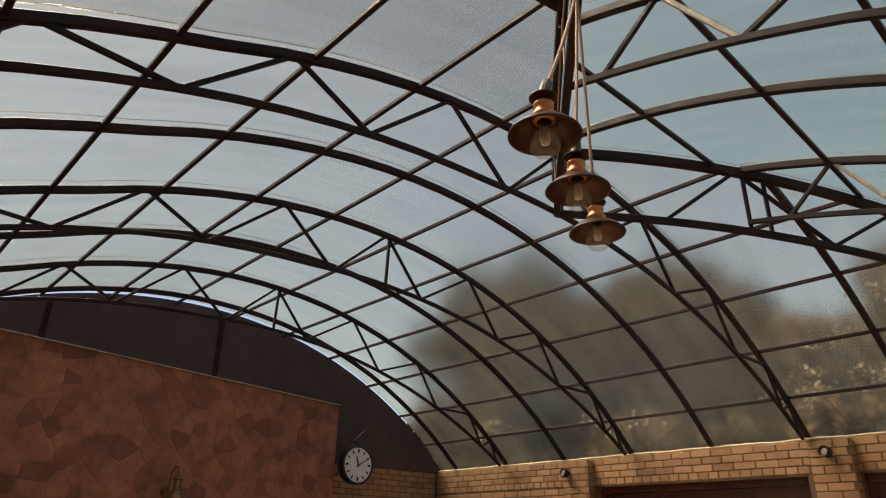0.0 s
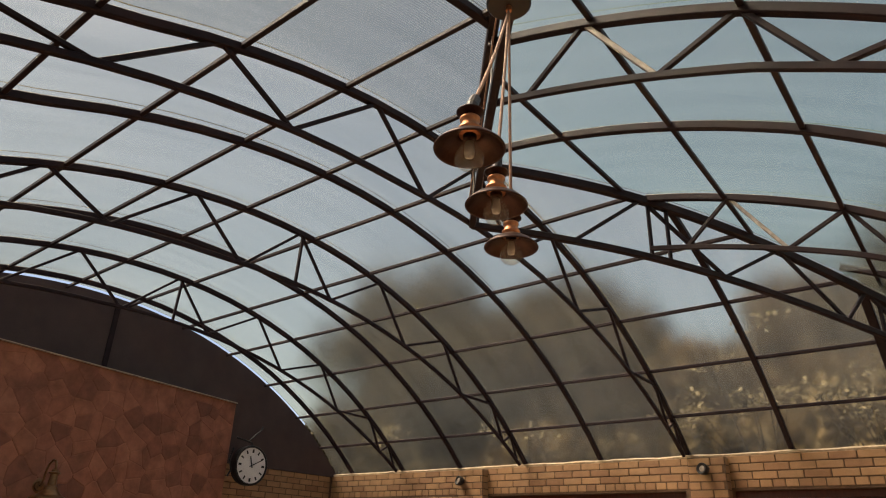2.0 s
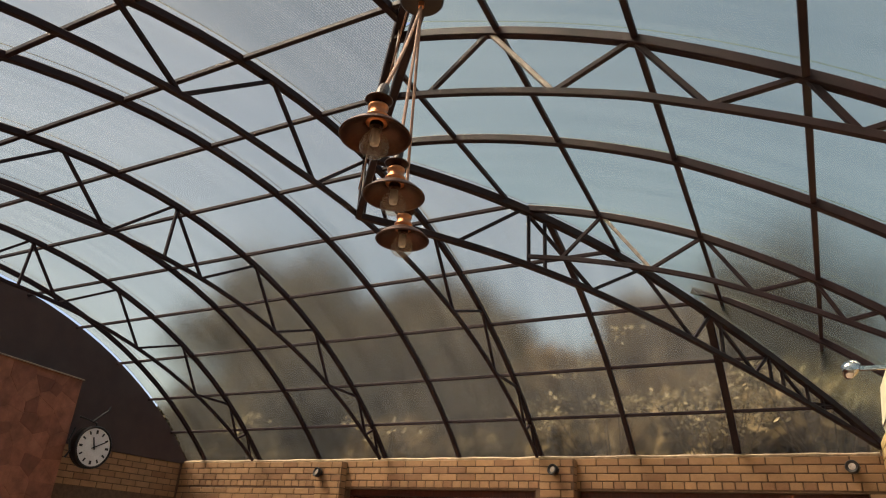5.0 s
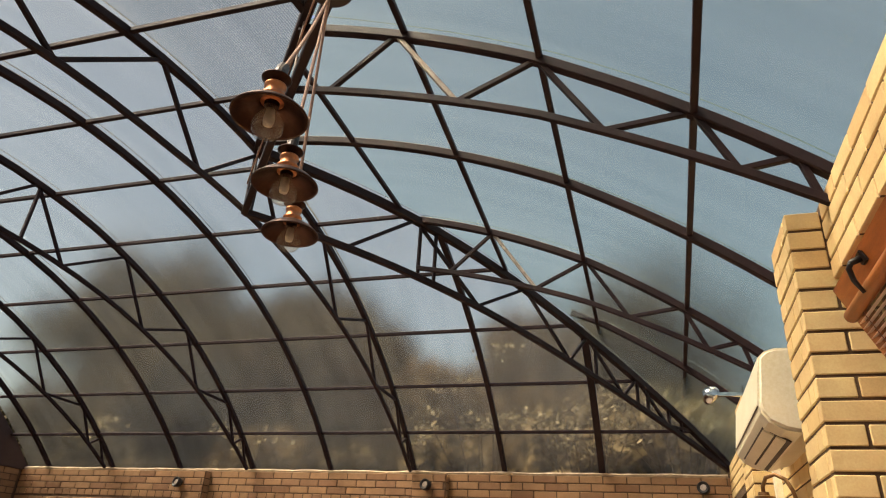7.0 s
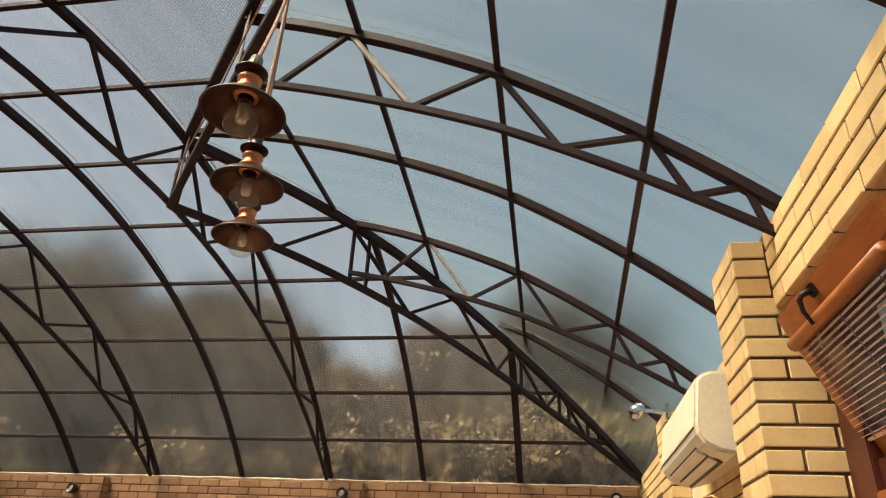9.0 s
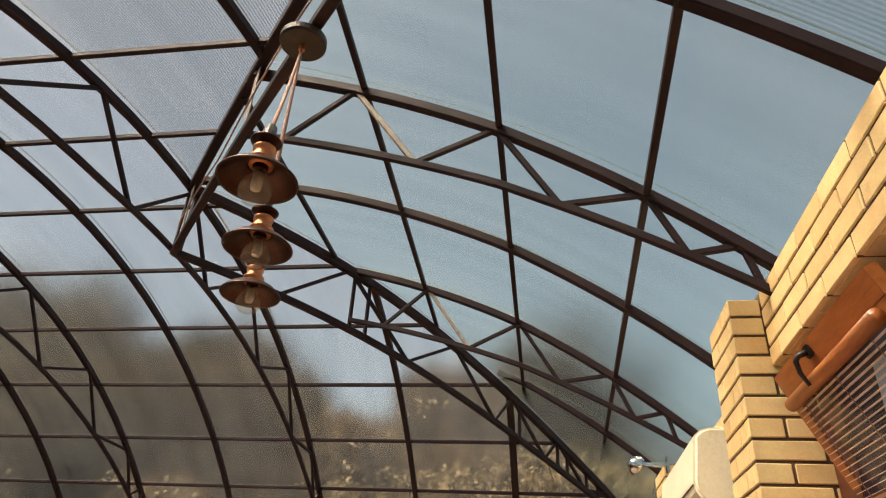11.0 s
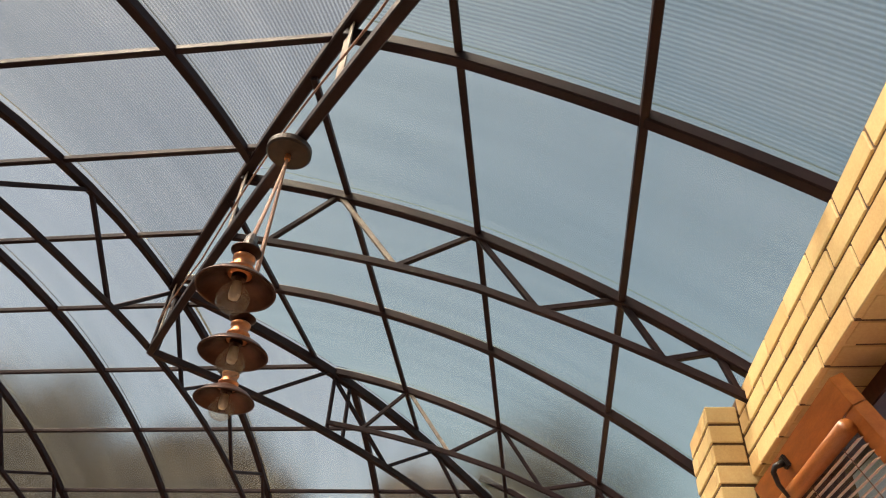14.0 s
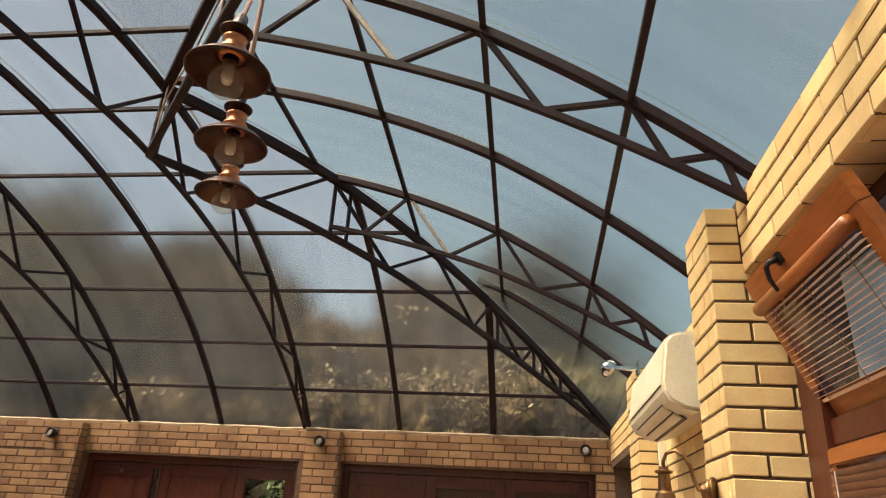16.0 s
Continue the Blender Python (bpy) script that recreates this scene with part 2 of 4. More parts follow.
def sweep(bm, pts, side, w, h):
    """A rectangular tube along pts; side: the direction of its width."""
    pts = [Vector(p) for p in pts]
    rings = []
    for k, p in enumerate(pts):
        t = (pts[min(k + 1, len(pts) - 1)] - pts[max(k - 1, 0)]).normalized()
        s = (side - t * side.dot(t)).normalized()
        u = s.cross(t)
        c = min(w, h) * 0.12
        ring = []
        for a, b in ((-1, -1), (1, -1), (1, 1), (-1, 1)):
            ring.append(bm.verts.new(p + s * (a * (w / 2 - c)) + u * (b * h / 2)))
            ring.append(bm.verts.new(p + s * (a * w / 2) + u * (b * (h / 2 - c))))
        # order the eight corners round the section
        ring = [ring[0], ring[2], ring[3], ring[5], ring[4], ring[6], ring[7], ring[1]]
        rings.append(ring)
    n = 8
    for r0, r1 in zip(rings, rings[1:]):
        for k in range(n):
            bm.faces.new((r0[k], r0[(k + 1) % n], r1[(k + 1) % n], r1[k]))
    bm.faces.new(rings[0][::-1])
    bm.faces.new(rings[-1])
    return bm


def round_tube(bm, pts, radius, seg=8):
    pts = [Vector(p) for p in pts]
    rings = []
    for k, p in enumerate(pts):
        t = (pts[min(k + 1, len(pts) - 1)] - pts[max(k - 1, 0)]).normalized()
        s = t.orthogonal().normalized() if k == 0 else (s - t * s.dot(t)).normalized()
        u = t.cross(s)
        r = radius[k] if isinstance(radius, (list, tuple)) else radius
        rings.append([bm.verts.new(p + (s * math.cos(a) + u * math.sin(a)) * r) for a in np.linspace(0, 2 * math.pi, seg, endpoint=False)])
    for r0, r1 in zip(rings, rings[1:]):
        for k in range(seg):
            bm.faces.new((r0[k], r0[(k + 1) % seg], r1[(k + 1) % seg], r1[k]))
    bm.faces.new(rings[0][::-1])
    bm.faces.new(rings[-1])
    return bm


def lathe(bm, prof, seg=32, m=None, closed=False):
    """Turn (radius, z) pairs round the z axis."""
    rings = []
    for r, z in prof:
        rings.append([bm.verts.new((max(r, 1e-4) * math.cos(a), max(r, 1e-4) * math.sin(a), z)) for a in np.linspace(0, 2 * math.pi, seg, endpoint=False)])
    for r0, r1 in zip(rings, rings[1:]):
        for k in range(seg):
            bm.faces.new((r0[k], r0[(k + 1) % seg], r1[(k + 1) % seg], r1[k]))
    if closed:
        for k in range(seg):
            bm.faces.new((rings[-1][k], rings[-1][(k + 1) % seg], rings[0][(k + 1) % seg], rings[0][k]))
    if m is not None:
        bmesh.ops.transform(bm, matrix=m, verts=[v for r in rings for v in r])
    return bm


# ---- the plan: a barrel vault with a hipped end ----
HALF = 4.2525          # half the span
EAVE = 2.694           # springing height of the arches
RISE = 1.735           # rise of the top chord
RISE_LOW = 1.22        # rise of the bottom chord
LOW_IN = 0.16          # the bottom chord springs this far inside the top one
GABLE_X = -9.52
ARCH_X = [-(1.781 + 1.05 * k) for k in range(8)]      # arches across the hall
ARCH_Y = [-1.61, -2.985, -4.116, -5.222, -6.248, -7.35]     # arches of the hipped end
PURLIN = [0.427, 0.950, 1.600, 2.326, 3.075, 3.851]   # distance of the purlins from the eave
EAST_X = -0.548         # face of the house wall
EAST_TOP = 3.015


def arc(d, rise=RISE, lift=0.0):
    r = (HALF * HALF + rise * rise) / (2 * rise) + lift
    return EAVE + rise - r + lift + math.sqrt(max(r * r - (d - HALF) ** 2, 0.0))


def low_arc(d):
    """Height of the bottom chord of the hall's trusses."""
    h = HALF - LOW_IN
    r = (h * h + RISE_LOW * RISE_LOW) / (2 * RISE_LOW)
    return EAVE + RISE_LOW - r + math.sqrt(max(r * r - (d - HALF) ** 2, 0.0))


def near_lift(y):
    """The near side of the hall stays a little higher than the far side."""
    return 0.13 * max(0.0, -y - 6.75)


def near_lift_low(y):
    return 0.065 * max(0.0, -y - 4.9)


def end_drop(d):
    """The hipped end comes down a little steeper at the house wall."""
    return 0.07 * max(0.0, 1.6 - d) - 0.02 * max(0.0, d - 1.4)


def spread(a, b, n):
    return [a + (b - a) * k / n for k in range(n + 1)]


# hip lines in plan: from the outer corners to the crown point
CROWN = (-3.88, -4.07)
FAR_FOOT, NEAR_FOOT = (-0.46, -0.03), (-0.12, -2 * HALF)


def hip_bow(f):
    """The far hip swings out of the straight line by this much in x."""
    return -0.05 * math.sin(math.pi * f) - 0.05 * math.sin(2 * math.pi * f)



def hip_x(y):
    """x of the hip line at y, on the far or the near side of the crown."""
    far = y > CROWN[1]
    fx, fy = FAR_FOOT if far else NEAR_FOOT
    f = (y - fy) / (CROWN[1] - fy)
    return fx + (CROWN[0] - fx) * f + (hip_bow(min(max(f, 0.0), 1.0)) if far else 0.0)


def hip_y(x, near):
    lo, hi = (-2 * HALF - 0.3, CROWN[1]) if near else (0.3, CROWN[1] + 1e-6)
    for _ in range(40):
        mid = (lo + hi) / 2
        if hip_x(mid) > x:
            lo = mid
        else:
            hi = mid
    return (lo + hi) / 2


def roof_z(y, rise=None):
    """Height of the hall's vault over y."""
    return arc(min(-y, 2 * HALF + y), RISE if rise is None else rise) + near_lift(y)


# ground, floor and plain closing walls
bm = bmesh.new()
bmesh.ops.create_grid(bm, x_segments=1, y_segments=1, size=600)
g = part("ground", bm, GRASS)
g.location.z = -0.12
tagged(g, "mown green lawn round the house", "ground", kind="structure")
tagged(part("floor", boxed(GABLE_X - 0.3, 0.2, -8.7, 0.3, -0.1, 0.0), FLOOR), "brown tiled terrace floor", "floor", kind="structure")
tagged(part("wall_south", boxed(GABLE_X - 0.3, 0.2, -8.85, -8.55, 0, 2.95), PLASTER), "plain plastered house wall behind the terrace", "wall", kind="structure")


# ---- roof frame ----
def chord_pts(kind, c, d0, d1, near, rise, n=28, lift=0.0, low=False):
    """Points of an arch. kind x: across the hall at x=c; kind y: from the house wall at y=c."""
    out = []
    for d in spread(d0, d1, n):
        z = low_arc(d) if low else arc(d, rise, lift) if d <= 2 * HALF else EAVE
        if kind == "x":
            y = -(2 * HALF - d) if near else -d
            out.append((c, y, z + (near_lift_low(y) if low else near_lift(y))))
        else:
            out.append((-d, c, z - end_drop(d)))
    return out


# distances from the eave of the lattice nodes: far half, near half, and the hipped end
NODES = {
    "far": ([0.38, 0.80, 1.80, 2.90, 4.02], [0.24, 0.56, 1.43, 2.45, 3.56, 4.59]),
    "near": ([0.45, 1.04, 2.21, 3.36], [0.24, 0.70, 1.66, 2.73, 3.88]),
    "end": ([0.62, 0.97, 1.61, 2.33, 3.05], [0.57, 0.83, 1.33, 1.99, 2.67, 3.4]),
}


def brace_list(which, limit):
    """Zigzag of (distance on the top chord, distance on the bottom chord)."""
    tops, lows = NODES[which]
    pairs = []
    for k, t in enumerate(tops):
        pairs += [(t, lows[k]), (t, lows[k + 1])]
    return [p for p in pairs if max(p) < limit]


def roof_arch(name, label, kind, c, d1, near=False, truss=False, d0=0.0, w=0.048):
    base = chord_pts(kind, c, d0, d0, near, RISE, 1)[0]
    thing = empty(name, label, "roof truss" if truss else "roof arch", "trusses of the roof" if truss else "plain arches of the roof")
    side = Vector((1, 0, 0)) if kind == "x" else Vector((0, 1, 0))
    part("top_chord", sweep(bmesh.new(), chord_pts(kind, c, d0, d1, near, RISE), side, w, 0.052), STEEL, thing)
    feet = [(d0, near)] + ([(d0, True)] if kind == "x" and d1 > 2 * HALF - 0.1 else [])
    for dd, flip in feet:
        p = chord_pts(kind, c, dd + 0.02, dd + 0.02, flip, RISE, 1)[0]
        part("foot_plate", boxed(p[0] - 0.06, p[0] + 0.06, p[1] - 0.06, p[1] + 0.06, p[2] - 0.045, p[2] - 0.035), STEEL, thing)
    strip = [(p[0], p[1], p[2] + 0.0295) for p in chord_pts(kind, c, d0, d1, near, RISE)]
    part("seal_strip", sweep(bmesh.new(), strip, side, w * 0.55, 0.007), SEAL, thing, "pale sealing strip under the sheets")
    low = RISE_LOW if kind == "x" else 1.265 if c > -4 else 1.29
    hall = kind == "x"
    if truss:
        part("bottom_chord", sweep(bmesh.new(), chord_pts(kind, c, LOW_IN + 0.02 if hall else d0, d1 - LOW_IN - 0.02 if hall else d1, near, low, low=hall), side, 0.034 if kind == "x" else 0.028, 0.036), STEEL, thing)
        runs = [("far", False), ("near", True)] if kind == "x" else [("end", False)]
        for which, flip in runs:
            for n, (a, b) in enumerate(brace_list(which, d1)):
                p = chord_pts(kind, c, a, a, flip, RISE, 1)[0]
                q = chord_pts(kind, c, b, b, flip, low, 1, low=hall)[0]
                # Sunlight reflected off this one brace is put into a pale colour.
                lit_one = which == "end" and n == 6
                part("brace", sweep(bmesh.new(), [p, q], side, 0.026, 0.026), STEEL_PALE if lit_one else STEEL, thing, "steel brace with reflected sunlight in its pale colour" if lit_one else "")
        if kind == "x":
            p, q = chord_pts(kind, c, 3.99, 3.99, False, RISE, 1)[0], chord_pts(kind, c, 4.01, 4.01, False, low, 1, low=True)[0]
            part("post", sweep(bmesh.new(), [p, q], side, 0.026, 0.026), STEEL, thing)
    return thing


for k, x in enumerate(ARCH_X):
    if x > CROWN[0] + 0.2:
        roof_arch("roof_arch", "brown painted steel jack arch ending at the hip", "x", x, -hip_y(x, False), w=0.07 if k == 0 else 0.05)
        roof_arch("roof_arch", "brown painted steel jack arch ending at the hip", "x", x, 2 * HALF + hip_y(x, True), near=True)
    elif k % 2 == 0:
        roof_arch("roof_truss", "brown painted steel lattice truss spanning the hall", "x", x, 2 * HALF, truss=True)
    else:
        roof_arch("roof_arch", "plain brown steel arch spanning the hall", "x", x, 2 * HALF)

for k, y in enumerate(ARCH_Y):
    truss = k in (1, 3)
    roof_arch("roof_truss" if truss else "roof_arch", "brown steel lattice truss resting on the brick house wall" if truss else "plain brown steel arch resting on the house wall",
              "y", y, -hip_x(y), truss=truss, d0=0.30)

# hips, from both outer corners to the crown
for far in (True, False):
    hip = empty("hip_truss", "brown steel hip truss running diagonally to the corner", "roof truss", "hip trusses of the roof")
    foot = FAR_FOOT if far else NEAR_FOOT
    side = Vector((CROWN[1] - foot[1], foot[0] - CROWN[0], 0)).normalized()

    def hp(f, rise, foot=foot):
        y = foot[1] + (CROWN[1] - foot[1]) * f
        return Vector((hip_x(y), y, roof_z(y, rise)))
    part("top_chord", sweep(bmesh.new(), [hp(f, RISE) for f in spread(0.0, 1, 26)], side, 0.06, 0.07), STEEL, hip)
    part("bottom_chord", sweep(bmesh.new(), [hp(f, RISE_LOW - 0.01) for f in spread(0.02, 1, 26)], side, 0.045, 0.05), STEEL, hip)
    tops, lows = [0.10, 0.235, 0.355, 0.505, 0.74], [0.05, 0.165, 0.27, 0.40, 0.61, 0.85]
    for k, t in enumerate(tops):
        if not far and k > 1:
            continue
        for b in (lows[k], lows[k + 1]):
            part("brace", sweep(bmesh.new(), [hp(t, RISE), hp(b, RISE_LOW)], side, 0.028, 0.028), STEEL, hip)
    for f in (0.13, 0.16, 0.21, 0.235, 0.335, 0.70, 0.73) if far else ():
        part("post", sweep(bmesh.new(), [hp(f, RISE), hp(f, RISE_LOW)], side, 0.026, 0.026), STEEL, hip)
    part("crown_post", sweep(bmesh.new(), [hp(1, RISE), hp(1, RISE_LOW)], side, 0.03, 0.03), STEEL, hip)
    if not far:
        for f in (0.505, 0.735, 0.985):
            p, q = hp(f, RISE), hp(f, RISE_LOW)
            part("gusset_plate", sweep(bmesh.new(), [p.lerp(q, 0.08), p.lerp(q, 0.97)], side, 0.006, 0.075), STEEL_PALE, hip, "pale primed steel gusset plate")
        for off in (0.035, -0.03):
            pts = []
            for k in range(33):
                f = 0.02 + 0.96 * k / 32
                q = hp(f, RISE_LOW) + side * off + Vector((0, 0, 0.05 + 0.10 * abs(math.sin(f * 9 + off * 30))))
                pts.append(q)
            cable = part("cable", round_tube(bmesh.new(), pts, 0.0045, 6), CORD)
            tagged(cable, "thin pale cable clipped along the hip truss", "cable", "cables on the hip truss")


# purlins along the hall and along the house wall
def purlin(pts, label):
    ob = part("purlin", sweep(bmesh.new(), pts, Vector((0, 0, 1)), 0.032, 0.03), STEEL)
    tagged(ob, label, "purlin", "purlins of the roof")


for d in PURLIN:
    for near in (False, True):
        y = -(2 * HALF - d) if near else -d
        z = roof_z(y) + 0.006
        purlin([(hip_x(y), y, z), (GABLE_X, y, z)], "thin brown steel purlin along the hall roof")
END_PURLIN = [(0.952, -0.0125), (1.612, 0.0135), (2.318, 0.030), (3.075, 0.0)]   # distance from the house wall, and how askew
for d, skew in END_PURLIN:
    z = arc(d) - end_drop(d) + 0.006
    ends = []
    for near in (False, True):
        y = hip_y(-d, near)
        y = hip_y(-d - skew * (y + 4.1), near)
        ends.append((-d - skew * (y + 4.1), y, z))
    purlin(ends, "thin brown steel purlin along the hipped roof end")


# ---- roof sheets ----
def sheet(rows, material):
    """A thin curved slab. rows: pairs of edge points, from the eave inwards."""
    bm = bmesh.new()
    layers = []
    for lift in (0.0, 0.010):
        layers.append([[bm.verts.new((p[0], p[1], p[2] + lift)) for p in row] for row in rows])
    low, top = layers
    for k in range(len(rows) - 1):
        for lay_rows in layers:
            f = bm.faces.new((lay_rows[k][0], lay_rows[k][1], lay_rows[k + 1][1], lay_rows[k + 1][0]))
            f.smooth = True
        for e in (0, 1):
            bm.faces.new((low[k][e], low[k + 1][e], top[k + 1][e], top[k][e]))
    for k in (0, -1):
        bm.faces.new((low[k][0], low[k][1], top[k][1], top[k][0]))
    bmesh.ops.recalc_face_normals(bm, faces=bm.faces[:])
    for e in bm.edges:
        if e.calc_face_angle(0) > 0.7:
            e.smooth = False
    me = bpy.data.meshes.new("panel")
    bm.to_mesh(me)
    bm.free()
    me.materials.append(material)
    ob = new("panel", me)
    ob.visible_shadow = False
    ob.parent = roof
    return ob


roof = empty("roof", "frosted twin-wall polycarbonate sheets over the steel arches", "roof", kind="structure")
LIFT = 0.07


def over(y):
    """Height of the sheets over the hall's arches: they close down on the eave."""
    d = min(-y, 2 * HALF + y)
    return roof_z(y) + LIFT * min(1.0, 0.3 + d / 0.6)


xs = [-0.5] + ARCH_X[:2] + [CROWN[0]] + ARCH_X[3:] + [GABLE_X + 0.01]
for x0, x1 in zip(xs, xs[1:]):
    if x1 >= CROWN[0]:
        for near in (False, True):
            end = hip_y(x1, near)
            rows = []
            for y in spread(-2 * HALF if near else 0.0, end, 20):
                edge = min(x0, hip_x(y)) - (0.0 if y != end else 0.002)
                rows.append(((edge + 0.001, y, over(y)), (x1, y, over(y))))
            sheet(rows, PANEL_X_RIBBED if near else PANEL_X)
    else:
        sheet([((x0, y, over(y)), (x1, y, over(y))) for y in spread(0, -2 * HALF, 44)], PANEL_X)
ys = [0.0] + ARCH_Y[:2] + [CROWN[1]] + ARCH_Y[3:] + [-2 * HALF]
for y0, y1 in zip(ys, ys[1:]):
    ya, yb = (y0, y1) if y1 >= CROWN[1] else (y1, y0)     # yb is nearer to the crown
    foot = FAR_FOOT if y1 >= CROWN[1] else NEAR_FOOT
    rows = []
    for x in spread(-0.25, hip_x(yb) + 0.012, 20):
        # the sheet is cut along the hip
        lim = hip_y(min(x, foot[0]), y1 < CROWN[1])
        edge = min(ya, lim) if y1 >= CROWN[1] else max(ya, lim)
        zr = []
        for y in (edge, yb):
            top = -hip_x(y)
            v = min(1.0, -x / top)
            zr.append(arc(-x) - end_drop(-x) * (1 - v) + (roof_z(y) - arc(top)) * v ** 6 + LIFT)
        rows.append(((x, edge, zr[0]), (x, yb + (0.001 if yb > edge else -0.001), zr[1])))
    sheet(rows, PANEL_Y_RIBBED if y1 < -6.3 else PANEL_Y)

# ---- gable ----
bm = bmesh.new()
ring = [(-d, arc(d) + near_lift(-d) + 0.045 * min(1.0, 0.2 + min(d, 2 * HALF - d) / 0.6)) for d in spread(0, 2 * HALF, 44)]
ring += [(-2 * HALF, 2.68), (0.0, 2.68)]
front = [bm.verts.new((GABLE_X, y, z)) for y, z in ring]
back = [bm.verts.new((GABLE_X - 0.08, y, z)) for y, z in ring]
bm.faces.new(front)
bm.faces.new(back[::-1])
for k in range(len(ring)):
    j = (k + 1) % len(ring)
    bm.faces.new((front[k], front[j], back[j], back[k]))
gable = tagged(part("gable", bm, GABLE), "dark brown cladding filling the arched gable", "gable", kind="structure")
for y in (-4.0, -6.05):
    part("seam", boxed(GABLE_X, GABLE_X + 0.02, y - 0.03, y + 0.03, 2.7, arc(-y) - 0.06), STEEL, gable)


# ---- brick walls ----
def brick_mesh(w, d, h, material, name="brick"):
    bm = boxed(-w / 2, w / 2, -d / 2, d / 2, -h / 2, h / 2)
    es = [e for e in bm.edges]
    bmesh.ops.bevel(bm, geom=es, offset=0.0035, segments=1, affect="EDGES")
    return mesh_of(name, bm, material)


MOD, COURSE, JOINT = 0.242, 0.0805, 0.011
rng = random.Random(5)
MESHES = {}


def lay(parent, material, m, length, z_lo, z_hi, header_first=False, depth=0.05, bond=True, heads=(), wrap=False):
    """Brick faces over a wall front: m takes (along, out, up) to the world."""
    n = 0
    row = 0
    z = z_hi
    while z - COURSE >= z_lo - 0.02:
        mod = MOD / 2 if row in heads else MOD
        x = -(mod / 2 if (row % 2) and bond else 0)
        while x < length - 0.01:
            a, b = max(x, 0), min(x + mod, length)
            if b - a > 0.03:
                if wrap and a == 0:
                    a = -0.006 - JOINT / 2      # this brick turns the corner
                w = round(b - a - JOINT, 3)
                key = (w, material.name, depth)
                if key not in MESHES:
                    MESHES[key] = brick_mesh(w, depth, COURSE - JOINT, material)
                ob = new("brick", MESHES[key])
                ob.parent = parent
                ob.matrix_basis = m @ pose((a + b) / 2, -depth / 2 + 0.006 + rng.uniform(-0.0015, 0.0015), z - COURSE / 2, rng.uniform(-.3, .3), 0, rng.uniform(-.3, .3))
                n += 1
            x += mod
        z -= COURSE
        row += 1
    return n


# back wall: mortar core with two wide openings
BACK_Y = -0.10
BACK_TOP = 2.69
LINTEL = 2.35
OPEN = [(-6.52, -3.93), (-3.45, -0.70)]
bm = bmesh.new()
box(bm, GABLE_X, 0.2, BACK_Y, 0.25, LINTEL, BACK_TOP - 0.01)
edges_x = [GABLE_X] + [v for o in OPEN for v in o] + [0.2]
for a, b in zip(edges_x[::2], edges_x[1::2]):
    box(bm, a, b, BACK_Y, 0.25, 0, LINTEL)
wall_north = tagged(part("wall_north", bm, MORTAR_DARK), "facing-brick wall with shade in its tan colour and dark door openings", "wall", kind="structure")


def face_m(origin, along, out):
    a, o = Vector(along), Vector(out)
    u = Vector((0, 0, 1))
    m = Matrix.Identity(4)
    for k in range(3):
        m[k][0], m[k][1], m[k][2], m[k][3] = a[k], o[k], u[k], origin[k]
    return m


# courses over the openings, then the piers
lay(wall_north, BRICK_SHADED, face_m((GABLE_X, BACK_Y, 0), (1, 0, 0), (0, -1, 0)), -0.50 - GABLE_X, LINTEL, BACK_TOP, heads=(3,))
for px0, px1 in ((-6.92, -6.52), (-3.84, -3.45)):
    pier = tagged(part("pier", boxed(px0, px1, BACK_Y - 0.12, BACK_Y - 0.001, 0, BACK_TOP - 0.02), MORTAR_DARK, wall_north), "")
    lay(wall_north, BRICK_SHADED, face_m((px0, BACK_Y - 0.12, 0), (1, 0, 0), (0, -1, 0)), px1 - px0, 1.6, BACK_TOP - 0.02)
    lay(wall_north, BRICK_SHADED, face_m((px1, BACK_Y - 0.12, 0), (0, 1, 0), (1, 0, 0)), 0.115, 1.6, BACK_TOP - 0.02, bond=False)
lay(wall_north, BRICK_SHADED, face_m((-0.70, BACK_Y, 0), (1, 0, 0), (0, -1, 0)), 0.2, 1.8, LINTEL)
lay(wall_north, BRICK_SHADED, face_m((GABLE_X, BACK_Y, 0), (1, 0, 0), (0, -1, 0)), -6.92 - GABLE_X, 1.8, LINTEL)

# ---- house wall ----
PIER = (-0.673, -5.085, -4.71)   # outer face, near side, far side
PIER_TOP = 2.985
FAR_X, FAR_TOP = -0.53, 2.80   # recessed wall beyond the pier
PIER_FAR = (-0.65, -2.85, -2.40)
bm = bmesh.new()
box(bm, EAST_X, -0.2, -8.6, -4.7, 2.70, EAST_TOP)       # over the window
box(bm, EAST_X, -0.2, -8.6, -4.7, 0, 1.0)               # under the window
box(bm, EAST_X, -0.2, -8.6, -7.0, 1.0, 2.70)
box(bm, FAR_X, -0.2, -4.7, PIER_FAR[2], 0, FAR_TOP)
box(bm, FAR_X, -0.2, PIER_FAR[2], 0.25, 2.42, FAR_TOP)
wall_east = tagged(part("wall_east", bm, MORTAR_DARK), "yellow facing-brick house wall with two brick piers", "wall", kind="structure")
part("pier", boxed(PIER[0], -0.2, PIER[1], PIER[2], 0, PIER_TOP - 0.02), MORTAR_DARK, wall_east)
part("pier", boxed(PIER_FAR[0], -0.2, PIER_FAR[1], PIER_FAR[2], 0, 2.84), MORTAR_DARK, wall_east)
lay(wall_east, BRICK_YELLOW, face_m((EAST_X, PIER[1], 0), (0, -1, 0), (-1, 0, 0)), 2.4, 2.70, EAST_TOP)
lay(wall_east, BRICK_YELLOW, face_m((PIER[0], PIER[1], 0), (1, 0, 0), (0, -1, 0)), 0.12, 2.72, PIER_TOP, wrap=True, bond=False)
